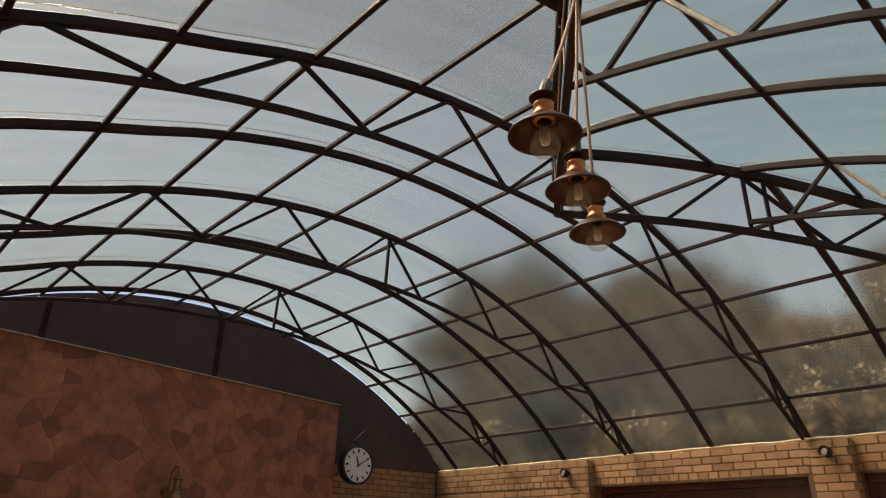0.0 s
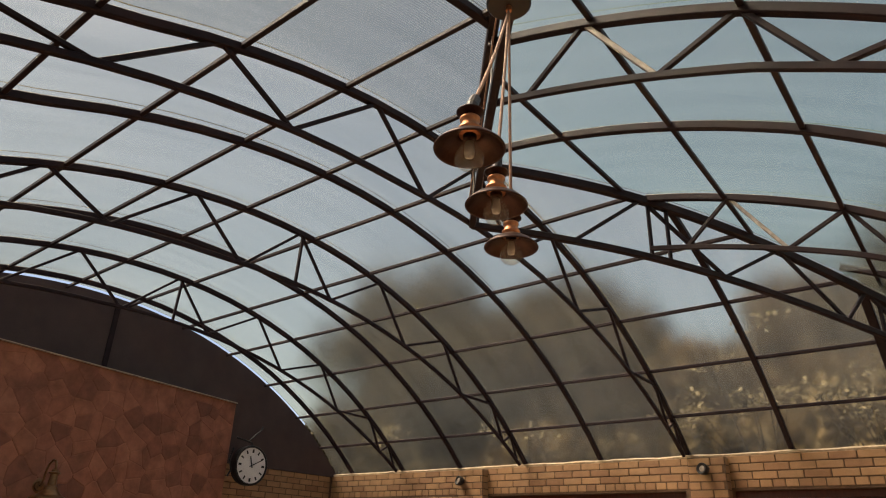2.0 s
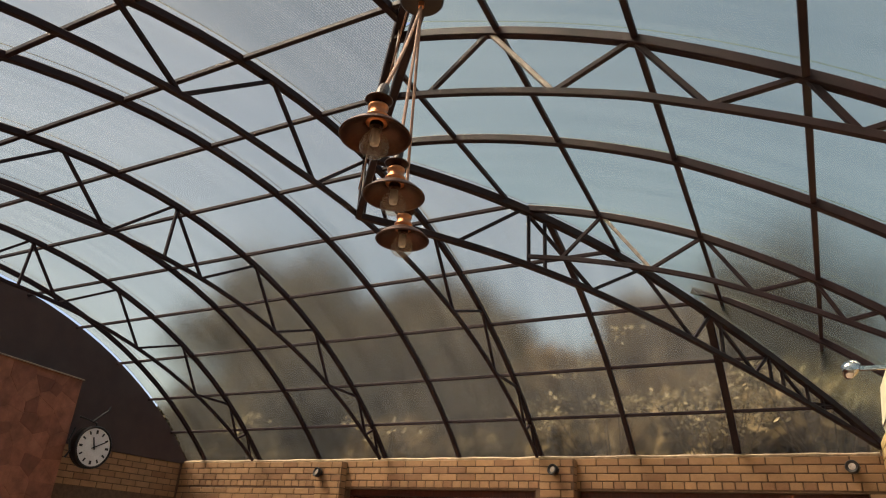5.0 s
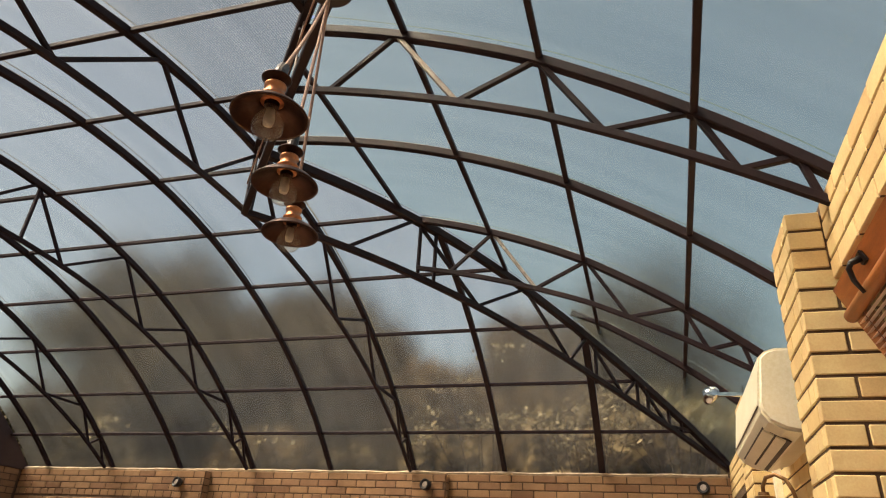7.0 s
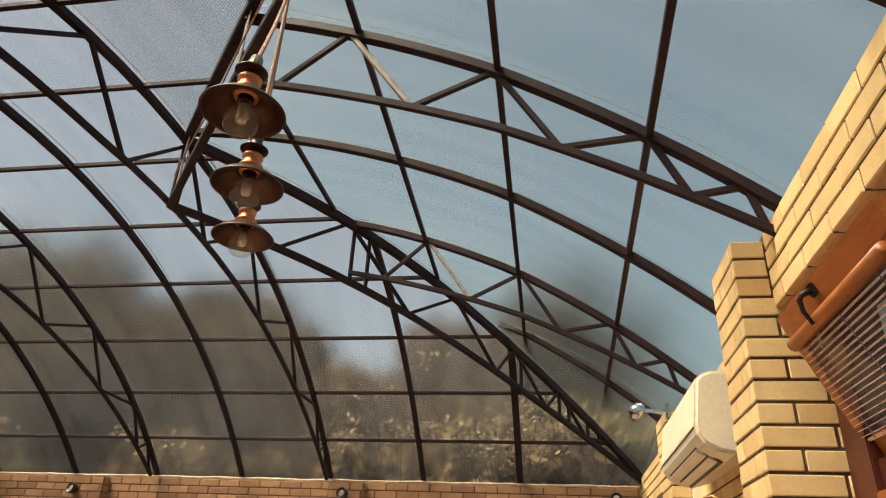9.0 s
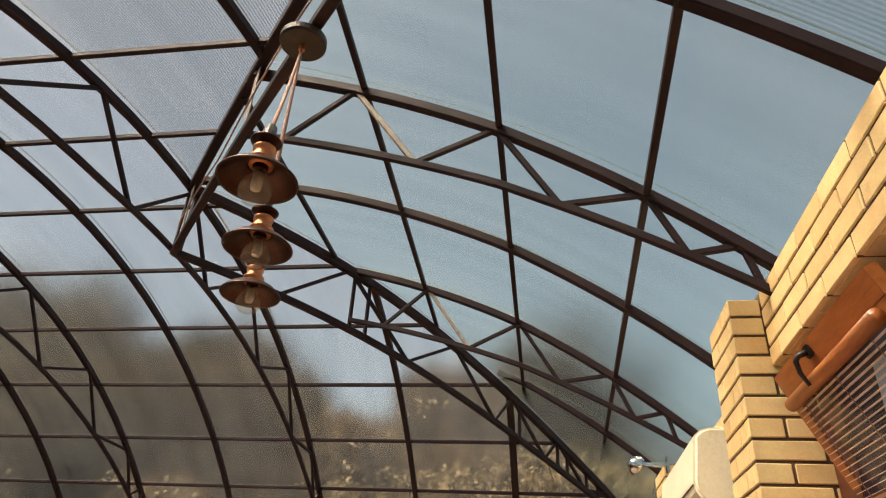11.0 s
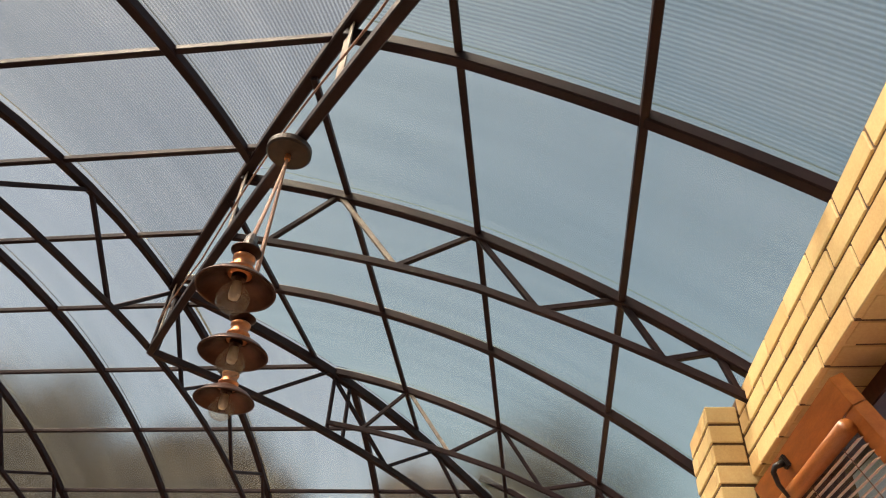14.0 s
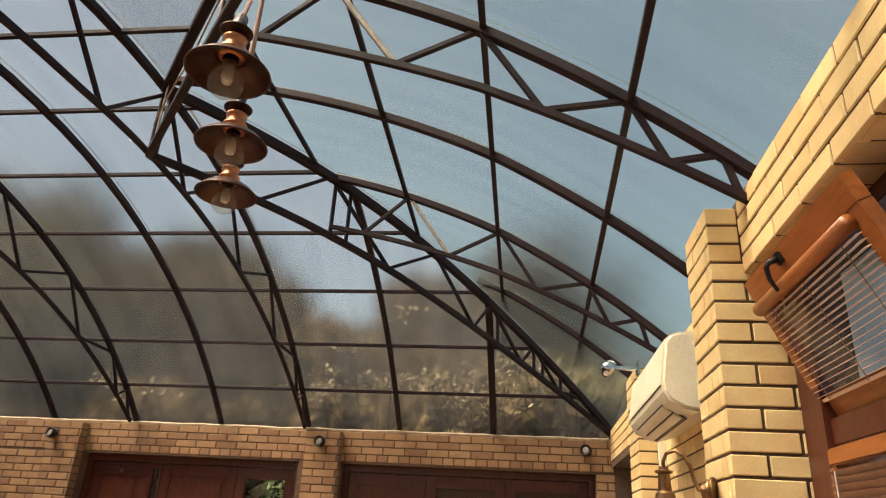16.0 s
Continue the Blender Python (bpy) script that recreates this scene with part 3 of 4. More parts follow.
lay(wall_east, BRICK_YELLOW, face_m((PIER[0], PIER[1], 0), (1, 0, 0), (0, -1, 0)), 0.32, 1.5, PIER_TOP - 3 * COURSE, wrap=True)
lay(wall_east, BRICK_YELLOW, face_m((PIER[0], PIER[2], 0), (0, -1, 0), (-1, 0, 0)), PIER[2] - PIER[1] - 0.046, 1.5, PIER_TOP)
lay(wall_east, BRICK_YELLOW, face_m((FAR_X, PIER_FAR[1], 0), (0, -1, 0), (-1, 0, 0)), PIER_FAR[1] - PIER[2], 1.6, FAR_TOP)
lay(wall_east, BRICK_YELLOW, face_m((PIER_FAR[0], PIER_FAR[1], 0), (1, 0, 0), (0, -1, 0)), 0.12, 1.6, 2.84, wrap=True, bond=False)
lay(wall_east, BRICK_YELLOW, face_m((PIER_FAR[0], PIER_FAR[2], 0), (0, -1, 0), (-1, 0, 0)), PIER_FAR[2] - PIER_FAR[1] - 0.046, 1.6, 2.84)
lay(wall_east, BRICK_YELLOW, face_m((FAR_X, BACK_Y, 0), (0, -1, 0), (-1, 0, 0)), BACK_Y - PIER_FAR[2], 2.42, FAR_TOP)
# soffit bricks under the window lintel, laid on edge across the reveal
for k in range(18):
    key = "soffit"
    if key not in MESHES:
        MESHES[key] = brick_mesh(0.15, COURSE * 1.5 - JOINT, 0.03, BRICK_YELLOW)
    ob = new("brick", MESHES[key])
    ob.parent = wall_east
    ob.location = (EAST_X + 0.085, PIER[1] - 0.06 - k * COURSE * 1.5, 2.711)
# room behind the windows: pale ceiling cut short, daylight brightens its white side wall
inner = [("inner_wall", boxed(2.6, 2.7, -8.6, -3.5, 0, 1.2), PLASTER), ("inner_ceiling", boxed(-0.2, 0.25, -8.6, -4.6, 2.95, 3.02), WHITE),
         ("inner_side", boxed(-0.06, 2.7, -4.6, -4.5, 0, 3.0), INNER_WHITE), ("inner_jamb", boxed(-0.2, -0.062, -4.62, -4.5, 0, 3.0), WOOD_ORANGE), ("inner_floor", boxed(-0.2, 2.7, -8.6, -4.6, -0.05, 0.0), WOOD_DARK)]
for nm, bm_in, mt in inner:
    part(nm, bm_in, mt, wall_east)

# ---- stone wall, a little askew to the gable ----
stone_wall = empty("stone_wall", "wall clad in brown natural stone slabs", "wall", kind="structure", at=(-9.2, -2.24, 0))
stone_wall.rotation_euler.z = math.atan2(0.185, 0.983)
part("wall_core", boxed(-0.28, -0.03, -6.6, 0, 0, 3.42), STONE_BED, stone_wall)


def cut(ring, p, q):
    """The part of a polygon that lies nearer to p than to q."""
    mx, my, nx, ny = (p[0] + q[0]) / 2, (p[1] + q[1]) / 2, q[0] - p[0], q[1] - p[1]
    out = []
    for a, b in zip(ring, ring[1:] + ring[:1]):
        da, db = (a[0] - mx) * nx + (a[1] - my) * ny, (b[0] - mx) * nx + (b[1] - my) * ny
        if da <= 0:
            out.append(a)
        if da * db < 0:
            f = da / (da - db)
            out.append((a[0] + (b[0] - a[0]) * f, a[1] + (b[1] - a[1]) * f))
    return out


sites = []
for row in range(12):
    y = -5.7 + (row % 3) * 0.09
    while y < 0.02:
        sites.append((y + rng.uniform(-0.05, 0.05), 1.80 + row * 0.145 + rng.uniform(-0.04, 0.04)))
        y += rng.choice((0.15, 0.22, 0.28, 0.34))
sites = [p for p in sites if -5.65 < p[0] < -0.02 and 1.72 < p[1] < 3.40]
for p in sites:
    ring = [(-5.6, 1.75), (0.0, 1.75), (0.0, 3.42), (-5.6, 3.42)]
    for q in sites:
        if q != p and abs(q[0] - p[0]) < 0.9 and abs(q[1] - p[1]) < 0.9:
            ring = cut(ring, p, q)
    if len(ring) < 3:
        continue
    n = len(ring)
    cy, cz = sum(r[0] for r in ring) / n, sum(r[1] for r in ring) / n
    bm = bmesh.new()
    t = rng.uniform(0.003, 0.008)
    loops = []
    for depth, keep in ((-0.031, 0.990), (t - 0.033, 0.986), (t - 0.031 + rng.uniform(-0.001, 0.002), 0.86)):
        loops.append([bm.verts.new((depth, cy + (y - cy) * keep, cz + (z - cz) * keep)) for y, z in ring])
    for r0, r1 in zip(loops, loops[1:]):
        for k in range(n):
            bm.faces.new((r0[k], r0[(k + 1) % n], r1[(k + 1) % n], r1[k]))
    bm.faces.new(loops[-1])
    part("stone", bm, STONE, stone_wall)

part("cap_strip", boxed(-0.10, 0.006, -6.6, 0.0, 3.421, 3.429), SEAL, stone_wall, "thin pale sealing strip")

# brick wall under the gable
wall_west = tagged(part("wall_west", boxed(GABLE_X - 0.25, GABLE_X - 0.02, -8.5, 0.2, 0, 2.70), MORTAR_DARK), "brick wall below the dark gable, shade in its tan colour", "wall", kind="structure")
lay(wall_west, BRICK_SHADED, face_m((GABLE_X - 0.02, BACK_Y - 0.02, 0), (0, -1, 0), (1, 0, 0)), 2.4, 2.2, 2.68)

# foam seal along the top of the back wall
bm = bmesh.new()
pts = [(x, BACK_Y + 0.02 + 0.008 * math.sin(x * 7), BACK_TOP + 0.012 + 0.010 * noise.noise((x * 3, 0, 0))) for x in spread(GABLE_X + 0.02, -0.55, 120)]
round_tube(bm, pts, [0.018 + 0.010 * abs(noise.noise((p[0] * 5, 3, 0))) for p in pts], 6)
tagged(part("sealant_strip", bm, FOAM), "uneven pale mounting foam along the wall top", "sealant", kind="structure")


# ---- doors in the back wall ----
def door_leaf(x0, x1, z1, glazed, label):
    leaf = empty("door", label, "door", "dark wooden doors in the brick wall", at=(x0, 0.06, 0))
    w = x1 - x0
    part("stile", boxed(0, 0.11, 0, 0.05, 0.02, z1, bevel=0.004), WOOD_DARK, leaf)
    part("stile", boxed(w - 0.11, w, 0, 0.05, 0.02, z1, bevel=0.004), WOOD_DARK, leaf)
    for za, zb in ((0.02, 0.2), (0.95, 1.08), (z1 - 0.12, z1)):
        part("rail", boxed(0.111, w - 0.111, 0.002, 0.048, za, zb, bevel=0.004), WOOD_DARK, leaf)
    for za, zb in ((0.2, 0.95), (1.08, z1 - 0.12)):
        if glazed:
            part("pane", boxed(0.111, w - 0.111, 0.02, 0.028, za, zb), GLASS, leaf)
        else:
            part("panel", boxed(0.111, w - 0.111, 0.016, 0.034, za, zb), WOOD_DARK, leaf)
            part("raised_field", boxed(0.16, w - 0.16, 0.006, 0.02, za + 0.05, zb - 0.05, bevel=0.006), WOOD_DARK, leaf)
    return leaf


def door_frame(x0, x1):
    f = empty("door_frame", "dark red-brown wooden frame filling the opening", "door frame", "door frames in the brick wall")
    part("head", boxed(x0, x1, 0.02, 0.14, LINTEL - 0.075, LINTEL - 0.002, bevel=0.004), WOOD_DARK, f)
    for a, b in ((x0 + 0.002, x0 + 0.07), (x1 - 0.07, x1 - 0.002)):
        part("jamb", boxed(a, b, 0.02, 0.14, 0, LINTEL - 0.076, bevel=0.004), WOOD_DARK, f)
    return f


ZT = LINTEL - 0.08
for x0, x1 in OPEN:
    door_frame(x0, x1)
x0, x1 = OPEN[0]
moulded = door_leaf(x0 + 0.075, x0 + 0.78, ZT, False, "closed dark red-brown door with carved top moulding")
for z in (ZT - 0.055, ZT - 0.135):
    part("moulding", boxed(0.04, 0.665, -0.022, -0.001, z - 0.012, z + 0.012, bevel=0.006), WOOD_DARK, moulded)
part("rosette", lathe(bmesh.new(), [(0.0, 0.03), (0.018, 0.028), (0.035, 0.018), (0.045, 0.004), (0.045, 0.0)], 20, pose(0.35, -0.002, ZT - 0.095, 90, 0, 0)), WOOD_DARK, moulded, smooth=True)
side_light = empty("side_light", "narrow glazed side light in dark wood with leaves behind", "window", at=(x0 + 0.785, 0.06, 0))
part("stile", boxed(0, 0.025, 0, 0.05, 0.02, ZT, bevel=0.003), WOOD_DARK, side_light)
part("stile", boxed(0.11, 0.135, 0, 0.05, 0.02, ZT, bevel=0.003), WOOD_DARK, side_light)
part("rail", boxed(0.026, 0.109, 0.002, 0.048, ZT - 0.05, ZT, bevel=0.003), WOOD_DARK, side_light)
part("pane", boxed(0.026, 0.109, 0.02, 0.028, 0.05, ZT - 0.051), GLASS, side_light)
door_leaf(x0 + 0.925, x0 + 1.83, ZT, False, "plain dark red-brown wooden door leaf")
door_leaf(x0 + 1.835, x1 - 0.075, ZT, True, "glazed dark wooden door with bushes behind")
x0, x1 = OPEN[1]
door_leaf(x0 + 0.075, x0 + 0.93, ZT, False, "closed dark red-brown panelled wooden door")
door_leaf(x0 + 0.935, x0 + 1.80, ZT, True, "glazed dark wooden door reflecting the roof")
door_leaf(x0 + 1.805, x1 - 0.075, ZT, True, "glazed dark wooden door reflecting the roof")
# added dark sheets behind the doors: no daylight leaks round, glass looks dark
tagged(part("door_blackout", boxed(-6.52, -5.75, 0.145, 0.16, 0, LINTEL), WOOD_DARK), "dark sheet added behind the doors to block daylight", "boarding", kind="structure")
tagged(part("door_blackout", boxed(-5.58, -4.72, 0.145, 0.16, 0, LINTEL), WOOD_DARK), "dark sheet added behind the doors to block daylight", "boarding", kind="structure")
tagged(part("door_blackout", boxed(-3.45, -0.7, 0.145, 0.16, 0, LINTEL), WOOD_DARK), "dark sheet added behind the doors to block daylight", "boarding", kind="structure")


# ---- small round spotlights on the back wall ----
def spotlight(x, z, y):
    sp = empty("wall_spotlight", "small dark round spotlight on the brick pier", "spotlight", "spotlights along the brick wall", at=(x, y, z))
    tilt = Matrix.Translation((0.0, -0.07, 0)) @ Euler((radians(78), 0, radians(-18))).to_matrix().to_4x4()
    part("housing", lathe(bmesh.new(), [(0.02, -0.05), (0.055, -0.04), (0.06, 0.0), (0.06, 0.02), (0.052, 0.022), (0.046, 0.012), (0.02, 0.004), (0.0, 0.004)], 20, tilt), BLACK, sp, smooth=True)
    part("lens", lathe(bmesh.new(), [(0.0, 0.008), (0.02, 0.010), (0.032, 0.0085)], 20, tilt), STEEL_PALE, sp, "pale glass lens")
    part("bracket", round_tube(bmesh.new(), [(0.0, 0.0, 0.0), (0.03, -0.03, 0.01), (0.06, -0.05, 0.0), (0.055, -0.075, -0.01)], 0.009, 8), BLACK, sp)
    part("base_plate", lathe(bmesh.new(), [(0.0, 0.0), (0.04, 0.0), (0.04, 0.012), (0.0, 0.014)], 20, Euler((radians(90), 0, 0)).to_matrix().to_4x4()), BLACK, sp)


spotlight(-6.85, 2.53, BACK_Y - 0.13)
spotlight(-3.66, 2.55, BACK_Y - 0.13)
spotlight(-0.80, 2.58, BACK_Y - 0.01)


# ---- pendant lamps on the hip truss ----
CANOPY = Vector((-2.276, -5.992, 3.636))
canopy = empty("ceiling_canopy", "round dark bronze canopy with three lamp cords", "lamp canopy", at=CANOPY)
part("disc", lathe(bmesh.new(), [(0.0, 0.035), (0.075, 0.035), (0.088, 0.028), (0.088, 0.004), (0.08, -0.004), (0.02, -0.008), (0.0, -0.008)], 32), BRONZE_BLACK, canopy, smooth=False)
part("stem", lathe(bmesh.new(), [(0.0, 0.036), (0.018, 0.036), (0.018, 0.068), (0.0, 0.068)], 16), BRONZE_BLACK, canopy)
part("nipple", lathe(bmesh.new(), [(0.012, -0.008), (0.012, -0.03), (0.0, -0.032)], 12), COPPER, canopy, "small copper cord nipple")


def pendant(x, y, z, s=0.88):
    def turned(prof, seg):
        return lathe(bmesh.new(), [(r * s, h * s) for r, h in prof], seg)
    p = empty("pendant_lamp", "copper pendant lamp with wide dark bronze shade", "pendant lamp", "pendant lamps in a row", at=(x, y, z))
    # wide shallow shade, rolled rim
    part("shade", lathe(bmesh.new(), [(r * s, h * s) for r, h in [(0.030, 0.036), (0.040, 0.030), (0.060, 0.020), (0.082, 0.006), (0.094, -0.010), (0.099, -0.013), (0.1005, -0.010), (0.099, -0.006),
                                      (0.092, 0.0), (0.080, 0.013), (0.060, 0.026), (0.041, 0.036), (0.031, 0.042)]], 48, closed=True), COPPER_DARK, p, "dark bronze shade with copper underside", smooth=True)
    part("neck", turned([(0.0, 0.034), (0.030, 0.034), (0.031, 0.046), (0.034, 0.050), (0.034, 0.056), (0.027, 0.060), (0.025, 0.078), (0.029, 0.082), (0.029, 0.090), (0.024, 0.094), (0.0, 0.096)], 32), COPPER, p, "bright copper neck", smooth=True)
    part("cap", turned([(0.0, 0.094), (0.024, 0.095), (0.032, 0.104), (0.039, 0.108), (0.040, 0.112), (0.030, 0.118), (0.012, 0.124), (0.0, 0.126)], 32), COPPER_DARK, p, smooth=True)
    part("socket", turned([(0.0, 0.034), (0.020, 0.033), (0.019, 0.020), (0.0, 0.018)], 20), COPPER_DARK, p)
    bulb = part("bulb", turned([(0.016, 0.022), (0.018, 0.006), (0.030, -0.010), (0.0395, -0.028), (0.0415, -0.040), (0.0385, -0.054), (0.0285, -0.067), (0.014, -0.0745), (0.0, -0.076)], 28), BULB, p, "clear glass globe bulb", smooth=True)
    bulb.visible_shadow = False
    part("filament_stem", turned([(0.0, 0.014), (0.012, 0.012), (0.015, -0.022), (0.012, -0.036), (0.0, -0.038)], 14), WHITE, bulb, "pale glass filament stem", smooth=True)
    # cord from the canopy, with a dark strain relief
    top = Vector((0, 0, 0.124 * s))
    end = CANOPY + Vector((0, 0, -0.03)) - Vector((x, y, z))
    way = (end - top)
    pts = [top + way * f + Vector((0, 0, -0.03 * math.sin(math.pi * f))) for f in spread(0, 1, 14)]
    part("cord", round_tube(bmesh.new(), pts, 0.0055, 8), CORD, p, "twisted brown fabric cord")
    dirn = (pts[2] - top).normalized()
    part("strain_relief", round_tube(bmesh.new(), [top - Vector((0, 0, 0.004)), top + dirn * 0.03, top + dirn * 0.085, top + dirn * 0.09], [0.013, 0.016, 0.015, 0.008], 12), BRONZE_BLACK, p, "black cord grip")
    return p


pendant(-2.002, -6.585, 2.569)
pendant(-2.109, -6.316, 2.564)
pendant(-2.254, -6.021, 2.582)

# ---- window that tilts in at the top ----
HINGE, TIP = Vector((-0.36, 0, 2.12)), Vector((-0.585, 0, 2.615))
Y0, Y1 = -5.20, -6.035


def tilted(u, v, w=0.0):
    """u along the sash from its far end, v up the sash, w out of its face into the terrace."""
    up = (TIP - HINGE).normalized()
    out = Vector((-up.z, 0, up.x))
    return HINGE + up * v + out * w + Vector((0, Y0 - u, 0))


def slab(u0, u1, v0, v1, w0, w1, bevel=0.004):
    bm = boxed(u0, u1, v0, v1, w0, w1, bevel=bevel)
    up = (TIP - HINGE).normalized()
    out = Vector((-up.z, 0, up.x))
    m = Matrix.Identity(4)
    for k in range(3):
        m[k][0], m[k][1], m[k][2] = (0, -1, 0)[k], up[k], out[k]
        m[k][3] = (HINGE + Vector((0, Y0, 0)))[k]
    bmesh.ops.transform(bm, matrix=m, verts=bm.verts)
    return bm


SH, SW = (TIP - HINGE).length, Y0 - Y1
sash = empty("tilt_window", "orange-brown wooden window sash tilted open with blind", "window")
part("rail", slab(0, SW, 0, 0.085, -0.03, 0.012, 0.002), WOOD_ORANGE, sash)
part("rail", slab(0, SW, SH - 0.085, SH, -0.03, 0.012, 0.002), WOOD_ORANGE, sash)
part("stile", slab(0, 0.07, 0.086, SH - 0.086, -0.03, 0.012, 0.002), WOOD_ORANGE, sash)
part("stile", slab(SW - 0.07, SW, 0.086, SH - 0.086, -0.03, 0.012, 0.002), WOOD_ORANGE, sash)
pane = part("pane", slab(0.071, SW - 0.071, 0.086, SH - 0.086, -0.012, -0.006, 0), GLASS, sash)
pane.visible_shadow = False
blind = empty("window_blind", "copper slatted blind hanging on the tilted sash", "blind")
hr = [tilted(0.05, SH - 0.115, 0.034), tilted(SW - 0.05, SH - 0.115, 0.034)]
part("head_rail", round_tube(bmesh.new(), hr, 0.024, 16), WOOD_ORANGE, blind, "round orange-brown head rail", smooth=True)
NS = 17
for k in range(NS):
    v = 0.085 + (SH - 0.235) * k / (NS - 1)
    bm = slab(0.055, SW - 0.055, v, v + 0.0022, 0.014, 0.032, 0)
    part("slat", bm, SLAT, blind)
part("bottom_rail", slab(0.055, SW - 0.055, 0.066, 0.078, 0.014, 0.028, 0.003), SLAT, blind)
for u in (0.14, SW / 2, SW - 0.14):
    part("ladder_cord", round_tube(bmesh.new(), [tilted(u, 0.07, 0.034), tilted(u, SH - 0.12, 0.034)], 0.0016, 5), CORD, blind)
handle = part("handle", round_tube(bmesh.new(), [tilted(0.345, SH - 0.035, 0.02), tilted(0.345, SH - 0.035, 0.055), tilted(0.335, SH - 0.045, 0.066), tilted(0.32, SH - 0.08, 0.07), tilted(0.32, SH - 0.125, 0.068)], [0.012, 0.010, 0.009, 0.008, 0.006], 10), BLACK, sash, "dark curved metal handle", smooth=True)
part("rose", slab(0.325, 0.365, SH - 0.055, SH - 0.015, 0.0125, 0.026, 0.004), BLACK, sash)

frame_w = empty("window_frame", "dark brown fixed window frame in the brick reveal", "window frame", kind="structure")
part("jamb", boxed(-0.42, -0.30, -5.272, -5.09, 1.0, 2.71, bevel=0.004), WOOD_DARK, frame_w)
part("transom", boxed(-0.40, -0.27, -7.0, -5.191, 2.03, 2.118, bevel=0.004), WOOD_DARK, frame_w)
part("head", boxed(-0.40, -0.31, -7.0, -5.191, 2.64, 2.70, bevel=0.004), WOOD_DARK, frame_w)
part("sill", boxed(-0.60, -0.21, -7.0, -5.09, 1.0, 1.04, bevel=0.006), WOOD_DARK, frame_w)
low = empty("casement_window", "orange-brown wooden lower window sash with closed blind", "window")
part("rail", boxed(-0.43, -0.37, -6.6, -5.275, 1.965, 2.02, bevel=0.006), WOOD_ORANGE, low)
part("stile", boxed(-0.43, -0.37, -5.32, -5.275, 1.101, 1.964, bevel=0.006), WOOD_ORANGE, low)
part("rail", boxed(-0.43, -0.37, -6.6, -5.275, 1.045, 1.10, bevel=0.006), WOOD_ORANGE, low)
lowpane = part("pane", boxed(-0.40, -0.394, -6.6, -5.321, 1.101, 1.964), GLASS, low)
lowpane.visible_shadow = False
lowblind = empty("window_blind", "closed copper slatted blind on the lower sash, shade in its dark colour", "blind")
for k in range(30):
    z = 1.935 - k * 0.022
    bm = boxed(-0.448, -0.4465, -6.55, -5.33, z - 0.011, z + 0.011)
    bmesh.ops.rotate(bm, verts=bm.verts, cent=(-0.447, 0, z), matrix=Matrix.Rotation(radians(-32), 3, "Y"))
    part("slat", bm, SLAT_SHADED, lowblind)
part("ladder_cord", round_tube(bmesh.new(), [(-0.462, -5.39, 1.94), (-0.462, -5.39, 1.28)], 0.002, 5), WHITE, lowblind)

# ---- air conditioner ----
ac = empty("air_conditioner", "cream wall-mounted air conditioner beside the brick pier", "air conditioner")
AY0, AY1, AXF, AXB, AZ0, AZ1 = -4.58, -3.50, -0.80, -0.535, 2.25, 2.61
prof = [(AXB, AZ0 + 0.035), (AXB, AZ1), (AXB - 0.17, AZ1), (AXF + 0.055, AZ1 - 0.012), (AXF + 0.025, AZ1 - 0.04), (AXF, AZ0 + 0.13), (AXF + 0.006, AZ0 + 0.085), (AXF + 0.03, AZ0 + 0.045), (AXF + 0.09, AZ0 + 0.012), (AXF + 0.15, AZ0)]
bm = bmesh.new()
ends = [[bm.verts.new((x, y, z)) for x, z in prof] for y in (AY0, AY1)]
for k in range(len(prof)):
    j = (k + 1) % len(prof)
    bm.faces.new((ends[0][k], ends[0][j], ends[1][j], ends[1][k]))
bm.faces.new(ends[0])
bm.faces.new(ends[1][::-1])
bmesh.ops.recalc_face_normals(bm, faces=bm.faces[:])
rim = [e for e in bm.edges if len({v.co.y for v in e.verts}) == 1]
bmesh.ops.bevel(bm, geom=rim, offset=0.014, segments=3, affect="EDGES", clamp_overlap=True)
part("casing", bm, PLASTIC, ac, smooth=False)


def on_front(f0, f1, y0, y1, lift, thick):
    """A strip on the slanting under-front of the casing."""
    a, b = Vector((AXF + 0.004, 0, AZ0 + 0.082)), Vector((AXF + 0.15, 0, AZ0 - 0.001))
    t = (b - a).normalized()
    n = Vector((-t.z, 0, t.x)) * -1
    if n.x > 0:
        n = -n
    bm = bmesh.new()
    q = []
    for y in (y0, y1):
        for f, l in ((f0, lift), (f1, lift), (f1, lift + thick), (f0, lift + thick)):
            p = a.lerp(b, f) + n * l
            q.append(bm.verts.new((p.x, y, p.z)))
    for f in ((0, 1, 2, 3), (7, 6, 5, 4), (0, 4, 5, 1), (1, 5, 6, 2), (2, 6, 7, 3), (3, 7, 4, 0)):
        bm.faces.new([q[i] for i in f])
    return bm


part("outlet", on_front(0.18, 0.92, AY0 + 0.16, AY1 - 0.12, 0.013, 0.006), PLASTIC_DARK, ac, "dark air outlet slot")
part("louvre", on_front(0.22, 0.50, AY0 + 0.165, AY1 - 0.125, 0.020, 0.008), PLASTIC, ac)
part("louvre", on_front(0.56, 0.80, AY0 + 0.165, AY1 - 0.125, 0.020, 0.008), PLASTIC, ac)
part("front_seam", boxed(AXF - 0.002, AXF + 0.02, AY0 + 0.03, AY1 - 0.03, AZ0 + 0.112, AZ0 + 0.117), PLASTIC_DARK, ac)
part("trunking", boxed(-0.575, -0.532, -3.15, -3.08, 1.2, 2.33, bevel=0.006), PLASTIC, ac, "white pipe trunking on the wall")
